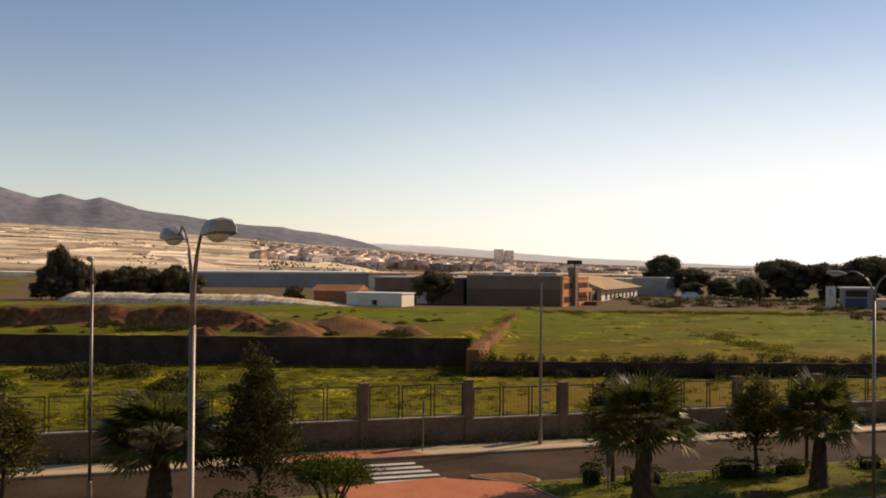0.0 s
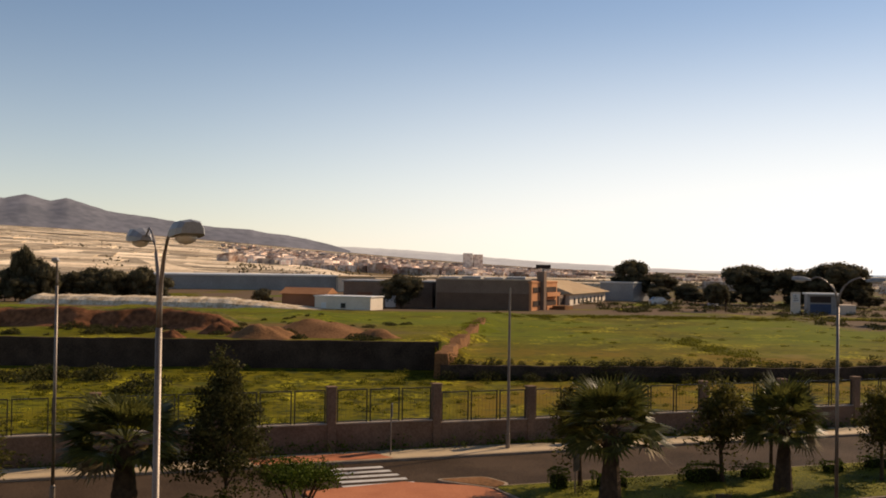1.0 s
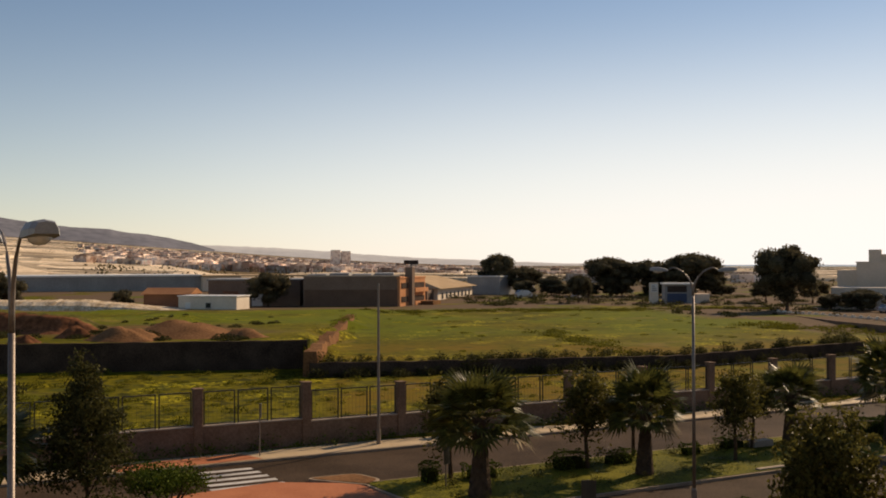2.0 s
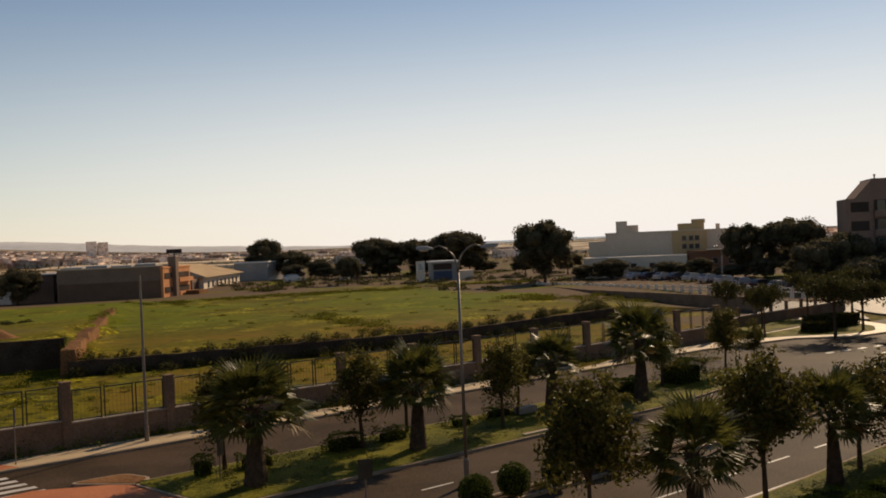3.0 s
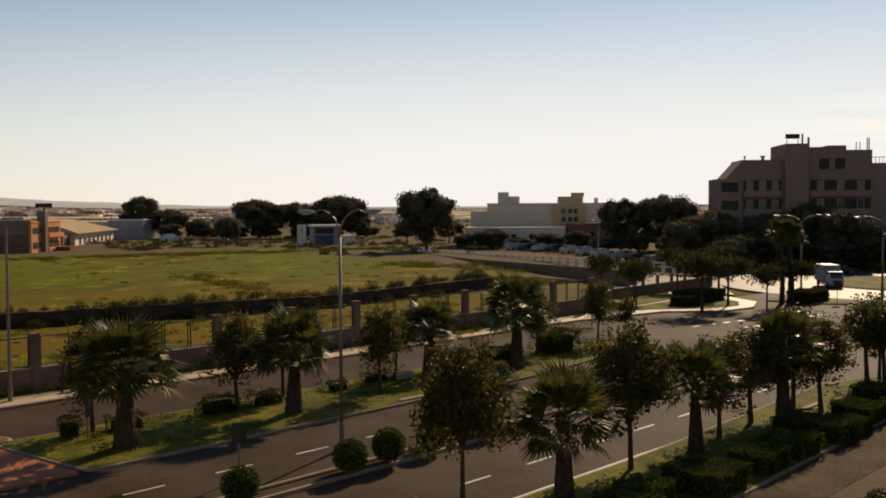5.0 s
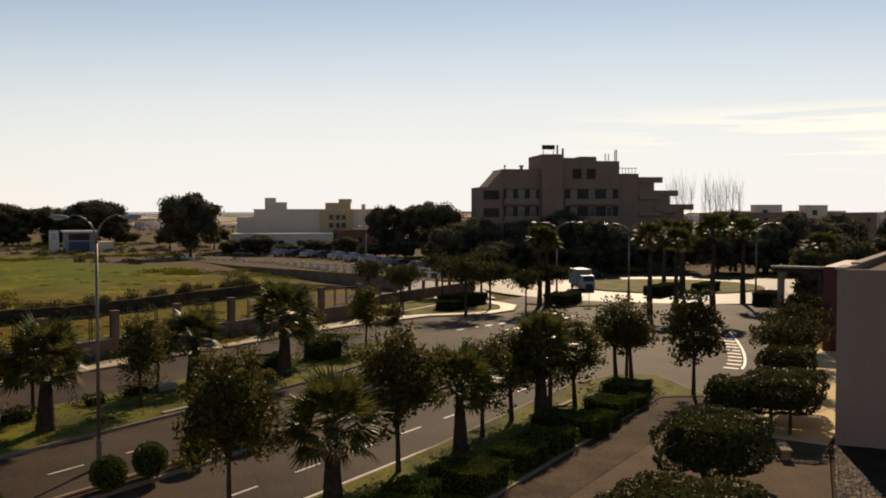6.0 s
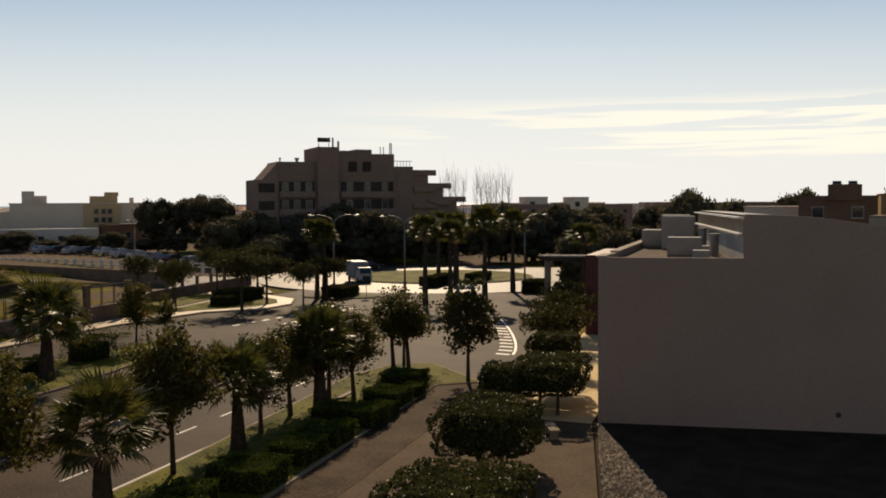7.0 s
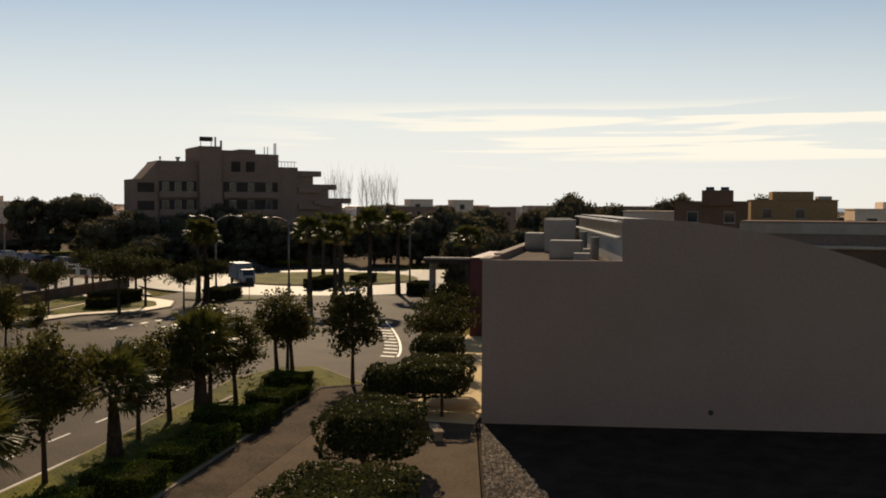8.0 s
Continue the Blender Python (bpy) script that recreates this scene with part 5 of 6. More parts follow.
def car(m, paint, label):
    t = thing("car", m, label, "car", "cars")
    part("body", profile_body(bmesh.new(), [(-2.05, 0.3), (2.05, 0.3), (2.1, 0.6), (1.95, 0.78), (0.95, 0.9), (0.3, 1.38), (-1.1, 1.42), (-1.85, 0.98), (-2.1, 0.85)], 1.72), paint, t)
    part("windscreen", boxed(-0.42, 0.42, -0.62, 0.62, 0, 0.02, m=Matrix.Translation((0.66, 0, 1.17)) @ pose(0, 0, 0, 0, 36, 0)), GLASS, t, "dark glass windscreen")
    part("rear_window", boxed(-0.36, 0.36, -0.6, 0.6, 0, 0.02, m=Matrix.Translation((-1.5, 0, 1.23)) @ pose(0, 0, 0, 0, -30, 0)), GLASS, t)
    for s in (-1, 1):
        bm = profile_body(bmesh.new(), [(-1.35, 0.97), (0.55, 0.95), (0.2, 1.31), (-1.05, 1.34)], 0.02, 0)
        part("side_window", bm, GLASS, t, m=Matrix.Translation((0, s * 0.755, 0)))
        part("headlight", boxed(2.0, 2.1, s * 0.62 - 0.16, s * 0.62 + 0.16, 0.6, 0.74, bevel=0.02), LENS, t, "clear headlight")
        part("tail_light", boxed(-2.1, -2.04, s * 0.66 - 0.1, s * 0.66 + 0.1, 0.68, 0.9), CAR_PAINT[3], t, "red tail light")
    wheels(t, (-1.3, 1.3), 1.72, 0.31)
    return t


def lorry(m, label):
    t = thing("lorry", m, label, "lorry")
    part("chassis", boxed(-3.0, 2.9, -0.5, 0.5, 0.45, 0.75), BLACK, t)
    part("box", boxed(-3.1, 1.1, -1.1, 1.1, 0.78, 3.0, bevel=0.04), GREY_METAL, t, "white box body")
    part("cab", profile_body(bmesh.new(), [(1.2, 0.45), (2.95, 0.45), (3.0, 1.3), (2.7, 2.2), (1.2, 2.3)], 2.0, 0.08), CAR_PAINT[0], t, "white cab")
    part("windscreen", boxed(-0.4, 0.4, -0.8, 0.8, 0, 0.03, m=Matrix.Translation((2.87, 0, 1.75)) @ pose(0, 0, 0, 0, 72, 0)), GLASS, t, "dark glass windscreen")
    for s in (-1, 1):
        part("side_window", boxed(1.6, 2.5, s * 0.925 - 0.01, s * 0.925 + 0.01, 1.45, 2.0), GLASS, t)
        part("headlight", boxed(2.96, 3.02, s * 0.7 - 0.15, s * 0.7 + 0.15, 0.7, 0.9), LENS, t)
    wheels(t, (-1.9, 2.1), 2.0, 0.42)


lorry(pose(99.5, 84.0, -0.12, 0, 0, -122) @ Matrix.Scale(0.88, 4), "white box lorry stopped at the roundabout")
c0 = car(pose(0, 0, -50), CAR_PAINT[1], "silver hatchback car parked in a row")
c1 = car(pose(0, 0, -50), CAR_PAINT[2], "dark hatchback car parked in a row")
c2 = car(pose(0, 0, -50), CAR_PAINT[0], "white hatchback car parked in a row")
for k in range(13):
    f = k / 12
    x, y = 104 + 4 * f, 160 - 47 * f
    copy_thing((c0, c1, c2)[(k * 7 + k // 3) % 3], pose(x, y, ground_z(x, y) + 0.02, 0, 0, 8 + (k % 3)))
tagged(copy_thing(c1, pose(118.7, 98.3, -0.1, 0, 0, -30)), "dark hatchback car on the far side of the roundabout")
tagged(copy_thing(c0, pose(63.5, 57.5, -0.13, 0, 0, 200)), "silver hatchback car on the avenue")
tagged(copy_thing(c2, pose(60.0, 243.0, ground_z(60, 243), 0, 0, 10) @ Matrix.Diagonal((1.3, 1.1, 1.5, 1))), "white van parked in the far yard")
tagged(copy_thing(c0, pose(72.0, 240.0, ground_z(72, 240), 0, 0, 60)), "silver car parked in the far yard")
tagged(copy_thing(c2, pose(70.0, 8.5, 0.02, 0, 0, 100)), "white car parked in the yard behind the hall")
for c in (c0, c1, c2):
    drop(c)


# ---- buildings ----
def frame_at(ax, ay, bx, by, z=0.0):
    """Pose of a building whose front runs from a to b; x along the front, y away from the viewer."""
    return pose(ax, ay, z, 0, 0, math.degrees(math.atan2(by - ay, bx - ax)))


def window(parent, x, z, w, h, y=0.0, sill=True):
    """A framed pane set in the front wall at height z."""
    bm = bmesh.new()
    t = 0.08
    for a in ((x - w / 2 - t, x - w / 2, z - t, z + h + t), (x + w / 2, x + w / 2 + t, z - t, z + h + t),
              (x - w / 2, x + w / 2, z - t, z), (x - w / 2, x + w / 2, z + h, z + h + t)):
        box(bm, a[0], a[1], y - 0.06, y + 0.04, a[2], a[3])
    f = part("window", bm, LAMP_GREY, parent)
    part("pane", boxed(x - w / 2, x + w / 2, y - 0.02, y + 0.02, z, z + h), GLASS, f)
    if sill:
        part("sill", boxed(x - w / 2 - 0.12, x + w / 2 + 0.12, y - 0.16, y, z - t - 0.07, z - t), COPING, f)


def block(parent, name, x0, x1, y0, y1, z0, z1, mat, label=""):
    return part(name, boxed(x0, x1, y0, y1, z0, z1, bevel=0.02), mat, parent, label)


# brown brick warehouse
b = thing("brick_warehouse", frame_at(4.9, 206.8, 24.1, 204.5, 0), "long brown brick warehouse with a flat roof", "warehouse")
block(b, "wall", 0, 19.3, 0, 22, 0, 7.4, BROWN_WALL)
block(b, "parapet", -0.15, 19.45, -0.15, 22.2, 7.4, 7.65, COPING)
block(b, "brick_band", 0.2, 19.0, -0.1, 0.0, 0.4, 4.8, DULL_BRICK, "dull brown brick band")
for k in range(4):
    block(b, "roof_ridge", 0.5 + 4.6 * k, 4.4 + 4.6 * k, 3, 20, 7.4, 7.9 + 0.2 * (k % 2), GREY_METAL)
# its office end catches the sun
b = thing("office_wing", frame_at(24.25, 204.3, 31.4, 217.8, 0), "orange rendered office wing of the warehouse", "building")
block(b, "wall", 0, 15.2, 0, 7, 0, 7.0, ORANGE_WALL)
block(b, "parapet", -0.1, 15.3, -0.12, 7.1, 7.0, 7.3, ORANGE_WALL)
for z in (2.2, 5.0):
    block(b, "strip_window", 0.8, 4.6, -0.12, 0.0, z, z + 1.1, HOTEL_DARK, "dark strip window")
    block(b, "strip_window", 7.0, 14.4, -0.12, 0.0, z, z + 1.1, HOTEL_DARK, "dark strip window")
    block(b, "balcony", 6.8, 14.8, -0.9, -0.12, z - 0.9, z - 0.05, ORANGE_WALL)
block(b, "stair_tower", 5.0, 6.5, -0.8, 0.8, 0, 9.3, BROWN_WALL, "tall brown chimney-like tower")
block(b, "rubble_heap", 9.0, 14.0, -4.0, -1.2, 1.0, 2.2, RED_SOIL, "heap of orange rubble")

b = thing("brown_shed", frame_at(-14.5, 216, 4.5, 214, 0), "long brown block-built shed", "shed")
block(b, "wall", 0, 19, 0, 16, 0, 6.6, BROWN_WALL)
block(b, "roof", -0.3, 19.3, -0.3, 16.3, 6.6, 6.9, GREY_METAL)
block(b, "gate", 3.0, 6.2, -0.06, 0.02, 0.5, 4.4, BRICK_RED, "rusty red sliding gate")
block(b, "gate", 9.0, 11.2, -0.06, 0.02, 0.5, 3.8, WHITE_METAL, "white roller gate")

# long white building with a tan hipped roof
b = thing("white_depot", frame_at(37.0, 236, 52.0, 271, 0), "long white depot with a wide tan roof", "depot")
block(b, "wall", 0, 38, 0, 14, 0, 4.1, WHITE_WALL)
bm = bmesh.new()
pts = [(-1.2, -1.2, 4.1), (39.2, -1.2, 4.1), (39.2, 18, 4.1), (-1.2, 18, 4.1), (2, 9, 7.5), (34, 9, 6.9)]
vt = [bm.verts.new(p) for p in pts]
for f in ((0, 1, 5, 4), (1, 2, 5), (2, 3, 4, 5), (3, 0, 4), (3, 2, 1, 0)):
    bm.faces.new([vt[i] for i in f])
part("roof", bm, TAN_ROOF, b, "tan hipped sheet roof")
for k in range(8):
    window(b, 4.5 + 4.2 * k, 1.7, 1.5, 1.3)
block(b, "end_wall", -6, 0, 1.0, 12, 0, 3.9, BROWN_WALL, "brown open porch end")
# no opening here: a dark slab imitates the gateway's shaded inside
block(b, "gate", -5.0, -1.2, 0.94, 1.0, 0, 3.2, HOTEL_DARK, "dark panel painted as a shaded open gateway")

b = thing("grey_warehouse", frame_at(52.5, 281, 60.5, 275, 0), "plain pale grey sheet-metal warehouse", "warehouse")
block(b, "wall", 0, 10, 0, 25, 0, 6.3, GREY_METAL)
block(b, "roof", -0.2, 10.2, -0.2, 25.2, 6.3, 6.6, WHITE_METAL)

# far long warehouse on the left with a sunlit pale end
b = thing("long_warehouse", frame_at(-78, 296, -23.4, 315.7, 0), "very long grey sheet-metal warehouse", "warehouse")
block(b, "wall", 0, 58, 0, 30, 0, 6.4, GREY_METAL)
for k in range(29):
    block(b, "wall_panel", k * 2 + 0.06, k * 2 + 1.94, -0.06, 0, 0.6, 6.2, GREY_METAL)
block(b, "roof", -0.4, 58.4, -0.4, 30.4, 6.4, 6.9, WHITE_METAL, "pale sheet roof")
block(b, "end_wing", 58, 70, -2, 26, 0, 6.2, CREAM_WALL, "cream rendered end wing")
block(b, "end_roof", 57.8, 96, -2.3, 26.3, 6.2, 6.6, TAN_ROOF)
block(b, "low_wing", 70, 96, 2, 26, 0, 5.2, BROWN_WALL)
window(b, 61.5, 3.2, 1.3, 1.6, -2.0)

b = thing("small_house", frame_at(-18.5, 194.4, -7.7, 190.2, 0), "low white house with one small window", "house")
block(b, "wall", 0, 11.6, 0, 6, 0, 4.0, WHITE_WALL)
block(b, "roof", -0.2, 11.8, -0.2, 6.2, 4.0, 4.2, WHITE_METAL)
window(b, 6.0, 2.0, 0.9, 0.8)
block(b, "door", 1.4, 2.4, -0.05, 0.02, 0.6, 2.9, WHITE_METAL)

b = thing("brick_shed", frame_at(-26, 204, -17, 202, 0), "low red brick shed with an orange roof", "shed")
block(b, "wall", 0, 9, 0, 7, 0, 4.2, BRICK_RED)
bm = bmesh.new()
vt = [bm.verts.new(p) for p in ((-0.5, -0.5, 4.2), (9.5, -0.5, 4.2), (9.5, 7.5, 4.2), (-0.5, 7.5, 4.2), (-0.5, 3.5, 5.4), (9.5, 3.5, 5.4))]
for f in ((0, 1, 5, 4), (2, 3, 4, 5), (1, 2, 5), (3, 0, 4), (3, 2, 1, 0)):
    bm.faces.new([vt[i] for i in f])
part("roof", bm, material("old_roof_tile", (0.26, 0.12, 0.06), (0.36, 0.18, 0.09), 0.5, 0.85, 0.4), b, "dull orange tiled roof")

# petrol-station style kiosk and price tower
b = thing("kiosk", frame_at(81.9, 207.2, 87.9, 205.7, 0), "grey roadside kiosk with a blue board", "kiosk")
block(b, "wall", 0, 6, 0, 5, 0, 5.4, GREY_METAL)
block(b, "board", 0.5, 4.6, -0.12, 0, 1.6, 3.5, BLUE, "plain blue advertising board")
block(b, "canopy", -0.4, 6.4, -0.5, 5.4, 5.4, 5.75, WHITE_METAL)
block(b, "side_wall", 6, 9.5, 0.5, 4.5, 0, 3.4, CREAM_WALL)
# dark slab on the wall, painted shade of the recess under the roof
block(b, "shopfront", 0.5, 4.6, -0.06, 0.03, 3.8, 5.1, HOTEL_DARK, "dark panel painted as shade below the roof edge")
b = thing("sign_tower", pose(77.8, 203.1, 0, 0, 0, 10), "white upright sign tower with grey panels", "sign")
block(b, "post", -1.0, 1.0, -0.2, 0.2, 0, 5.95, WHITE_WALL)
block(b, "panel", -0.8, 0.8, -0.26, -0.2, 3.9, 5.6, WHITE_METAL)
for k in range(3):
    block(b, "panel_bar", -0.6, 0.5 - 0.2 * k, -0.3, -0.26, 4.2 + 0.45 * k, 4.4 + 0.45 * k, LAMP_GREY, "plain grey bar")

# cream and yellow flat-roofed building past the car park
b = thing("cream_building", frame_at(112.1, 183.5, 137.0, 167.0, 0), "flat-roofed cream building with a yellow stair block", "building")
block(b, "wall", 0, 25.5, 0, 16, 0, 10.0, CREAM_WALL)
block(b, "parapet", -0.15, 25.65, -0.15, 16.15, 10.0, 10.25, CREAM_WALL)
block(b, "roof_tower", 2.2, 4.5, 1, 6, 10.0, 12.6, CREAM_WALL, "cream roof tower")
block(b, "roof_tower", 4.5, 6.8, 1.5, 6, 10.0, 11.7, CREAM_WALL)
block(b, "roof_tower", 15.0, 20.2, 1, 7, 10.0, 11.6, YELLOW_WALL, "yellow roof room")
block(b, "roof_tower", 17.8, 20.4, 1, 5, 11.6, 12.4, YELLOW_WALL)
block(b, "yellow_wall", 13.6, 20.6, -0.5, 0.0, 0, 10.1, YELLOW_WALL, "yellow rendered stair bay")
block(b, "chimney", 22.6, 23.4, 2, 3, 10.0, 11.3, CREAM_WALL)
for z in (6.4, 8.1):
    for x in (16.0, 17.4, 18.6):
        window(b, x, z, 0.8, 0.9, -0.5)
block(b, "annexe", -4, 16, -12, -2, 0, 5.4, WHITE_WALL, "lower white annexe")
block(b, "annexe_wing", 16.4, 30, -9, -2, 0, 6.0, BRICK_RED, "red-brown annexe")
block(b, "annexe_roof", 20, 31, -9.6, -2, 6.0, 6.2, COPING)
block(b, "side_block", -3.6, 0, 1, 12, 0, 8.6, CREAM_WALL)
for k in range(5):
    window(b, -1.5 + 3.6 * k, 3.0, 1.0, 1.0, -12.0)
for x in (18.5, 21.5, 24.5):
    window(b, x, 3.4, 0.9, 1.1, -9.0)

# stepped apartment hotel
b = thing("hotel_building", frame_at(123.6, 129.0, 157.1, 106.2, 0), "brown stepped apartment hotel in backlight", "hotel")
block(b, "left_wing", 0.9, 5.0, 0, 9, 0, 14.1, HOTEL_WALL)
bm = bmesh.new()
vt = [bm.verts.new(p) for p in ((2.2, 0.02, 14.1), (5.0, 0.02, 14.1), (5.0, 0.02, 17.2), (2.2, 8.9, 14.1), (5.0, 8.9, 14.1), (5.0, 8.9, 17.2))]
for f in ((0, 1, 2), (5, 4, 3), (0, 2, 5, 3), (1, 4, 5, 2), (0, 3, 4, 1)):
    bm.faces.new([vt[i] for i in f])
bmesh.ops.recalc_face_normals(bm, faces=bm.faces[:])
part("sloped_roof", bm, HOTEL_WALL, b, "steep sloped roof end")
block(b, "mid_wing", 5.0, 11.9, 0.3, 10, 0, 17.3, HOTEL_WALL)
block(b, "stair_tower", 11.9, 15.7, -1.2, 10, 0, 19.9, HOTEL_WALL, "taller stair tower")
block(b, "main_wing", 15.7, 26.2, -0.4, 14, 0, 18.8, HOTEL_WALL)
block(b, "roof_room", 15.7, 22.4, 1.0, 10, 18.8, 19.4, HOTEL_WALL)
block(b, "roof_room", 19.4, 22.4, 1.2, 6, 19.4, 19.65, HOTEL_WALL)
block(b, "east_wing", 26.2, 30.0, 0.2, 14, 0, 16.6, HOTEL_WALL)
for k, (x1, z1) in enumerate(((34.6, 16.0), (37.6, 13.6), (40.5, 11.1))):
    x0 = (30.0, 33.0, 36.0)[k]
    block(b, "terrace_wing", x0 - (0 if k == 0 else 3), x1 - 1.6, 0.4 + 0.3 * k, 13, 0, z1 - 0.9, HOTEL_WALL)
    bm = bmesh.new()                                   # rounded balcony nose
    tube(bm, [(x1 - 0.9, 1.2, z1 - 1.0), (x1 - 0.9, 1.2, z1)], 1.1, 16)
    part("balcony_nose", bm, HOTEL_WALL, b)
    block(b, "balcony_slab", x0, x1 - 0.9, 0.12 + 0.3 * k, 4, z1 - 1.0, z1, HOTEL_WALL)
    for f in range(1, 4 - k):
        block(b, "balcony_slab", x0, x1 - 0.3, -0.2, 4, z1 - 1.0 - 3.0 * f, z1 - 3.0 * f, HOTEL_WALL)
# flat dark panels on the front imitate the shade inside balconies
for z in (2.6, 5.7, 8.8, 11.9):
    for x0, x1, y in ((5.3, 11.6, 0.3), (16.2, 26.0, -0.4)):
        block(b, "balcony_recess", x0, x1, y - 0.08, y, z, z + 1.9, HOTEL_DARK, "dark panel painted as a shaded balcony opening")
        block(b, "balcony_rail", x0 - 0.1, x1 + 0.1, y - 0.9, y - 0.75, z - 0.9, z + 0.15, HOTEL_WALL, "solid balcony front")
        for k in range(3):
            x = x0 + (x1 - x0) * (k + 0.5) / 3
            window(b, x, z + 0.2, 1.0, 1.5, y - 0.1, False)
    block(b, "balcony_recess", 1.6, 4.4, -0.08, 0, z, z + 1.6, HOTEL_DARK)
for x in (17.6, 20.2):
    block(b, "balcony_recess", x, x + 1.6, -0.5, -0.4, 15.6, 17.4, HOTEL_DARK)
block(b, "roof_board", 12.2, 14.5, 0.2, 0.4, 20.8, 21.6, HOTEL_DARK, "dark board on thin legs")
for x in (12.35, 14.2):
    block(b, "board_leg", x, x + 0.12, 0.25, 0.37, 19.9, 20.7, LAMP_GREY)
for x, y, h, r in ((14.9, 0, 21.6, 0.16), (15.9, 0, 21.0, 0.2), (24.0, 1, 20.2, 0.08), (24.6, 1, 20.2, 0.08), (25.8, 1, 20.9, 0.1), (26.1, 1, 20.9, 0.1)):
    part("antenna", tube(bmesh.new(), [(x, y, 18.7), (x, y, h)], r, 6), LAMP_GREY, b, "thin roof antenna")
for x, r in ((5.6, 0.2), (8.6, 0.45)):
    part("vent", tube(bmesh.new(), [(x, 1, 17.2), (x, 1, 17.7), (x, 1, 17.75), (x, 1, 18.0)], [r * 0.6, r * 0.6, r, r], 8), LAMP_GREY, b)
for k in range(6):
    part("roof_rail", tube(bmesh.new(), [(26.6 + 0.6 * k, 1, 16.6), (26.6 + 0.6 * k, 1, 17.6)], 0.05, 5), LAMP_GREY, b)
part("roof_rail", tube(bmesh.new(), [(26.4, 1, 17.6), (30, 1, 17.6)], 0.06, 5), LAMP_GREY, b)


# low houses behind the hall on the right
def house(x, y, w, d, h, turn, mat, label, extras=()):
    t = thing("house", pose(x, y, 0, 0, 0, turn), label, "house", "houses behind the hall")
    block(t, "wall", -w / 2, w / 2, -d / 2, d / 2, -0.3, h, mat)
    block(t, "parapet", -w / 2 - 0.1, w / 2 + 0.1, -d / 2 - 0.1, d / 2 + 0.1, h, h + 0.15, mat)
    for ex in extras:
        block(t, *ex)
    for k in range(max(1, int(w / 4)) if h > 9 else 0):
        window(t, -w / 2 + 2 + 4 * k, h - 2.2, 1.1, 1.1, -d / 2)
    return t


T0 = -75.0
h1 = house(117, 29.5, 8, 7, 10.4, T0, DULL_BRICK, "red-brown house with a tall chimney block", (("stair_block", -1.0, 2.4, -3.8, -1, 10, 11.75, DULL_BRICK),))
for x in (-0.4, 1.2):
    part("solar_panel", boxed(-0.45, 0.45, -0.04, 0.04, 0, 0.55, m=Matrix.Translation((x + 0.3, -3.2, 11.75)) @ pose(0, 0, 0, -50, 0, 0)), GLASS, h1, "tilted dark solar panel")
    part("panel_frame", boxed(-0.5, 0.5, -0.3, 0.3, 0, 0.08, m=Matrix.Translation((x + 0.3, -3.2, 11.75))), STEEL, h1)
house(139, 24.5, 10.5, 9, 10.7, T0, OCHRE_WALL, "ochre flat-roofed house behind the hall", (("roof_room", -2.6, 2.4, -4, 3, 10.6, 11.9, OCHRE_WALL), ("roof_shelter", 3.0, 4.6, -4, 0, 10.7, 11.3, COPING)))
house(141, 12, 11, 9, 9.6, T0, CREAM_WALL, "cream house with a roof terrace", (("roof_room", -2, 3, -3, 3, 9.6, 10.6, CREAM_WALL),))
house(150, 2, 14, 9, 9.7, T0, DULL_BRICK, "brown terraced house behind the hall", ())
house(126, 38, 9, 8, 9.2, T0, CREAM_WALL, "pale low house behind the hall", ())
house(92.5, 6.5, 27, 6, 8.6, T0 - 8, BROWN_WALL, "long pale low warehouse wall behind the hall", (("pale_band", -13.6, 13.6, -3.12, -3.0, 7.7, 8.6, COPING), ("shed", -9, -2, -6, -3.2, -0.3, 6.6, DULL_BRICK), ("shed_roof", -9.3, -1.7, -6.3, -3.2, 6.6, 6.8, COPING)))
house(224, 131, 6, 6, 11.2, T0 + 30, CREAM_WALL, "small pale roof room far off", ())
house(230, 122, 5, 6, 11.1, T0 + 30, CREAM_WALL, "small pale roof room far off", ())
house(228, 128, 40, 10, 9.3, T0 + 30, HOTEL_WALL, "long low brown apartment block", ())
house(205, 60, 30, 10, 9.6, T0, HOTEL_WALL, "long low brown apartment block", ())

# concrete kerb wall and white rail of the car park
wall = tagged(part("wall_car_park", slab(bmesh.new(), [(84.0, 168), (80.6, 137), (82.6, 100), (83.1, 100), (81.2, 137), (84.6, 168)], -0.4, 1.5), FENCE_WALL), "low brown wall beside the side road", "wall", kind="structure")
rail = thing("car_park_rail", pose(0, 0, 0), "white post and rail fence along the car park", "railing")
N = 34
for k in range(N + 1):
    f = k / N
    x, y = 86.5 + 7.0 * f + 5 * f * f, 166 - 58 * f
    part("post", boxed(-0.2, 0.2, -0.2, 0.2, -0.5, 1.3, m=pose(x, y, 0.5)), WHITE_WALL, rail)
    if k < N:
        g = (k + 1) / N
        x2, y2 = 86.5 + 7.0 * g + 5 * g * g, 166 - 58 * g
        for z in (0.95, 1.45):
            part("rail", tube(bmesh.new(), [(x, y, z), (x2, y2, z)], 0.12, 5), WHITE_WALL, rail)

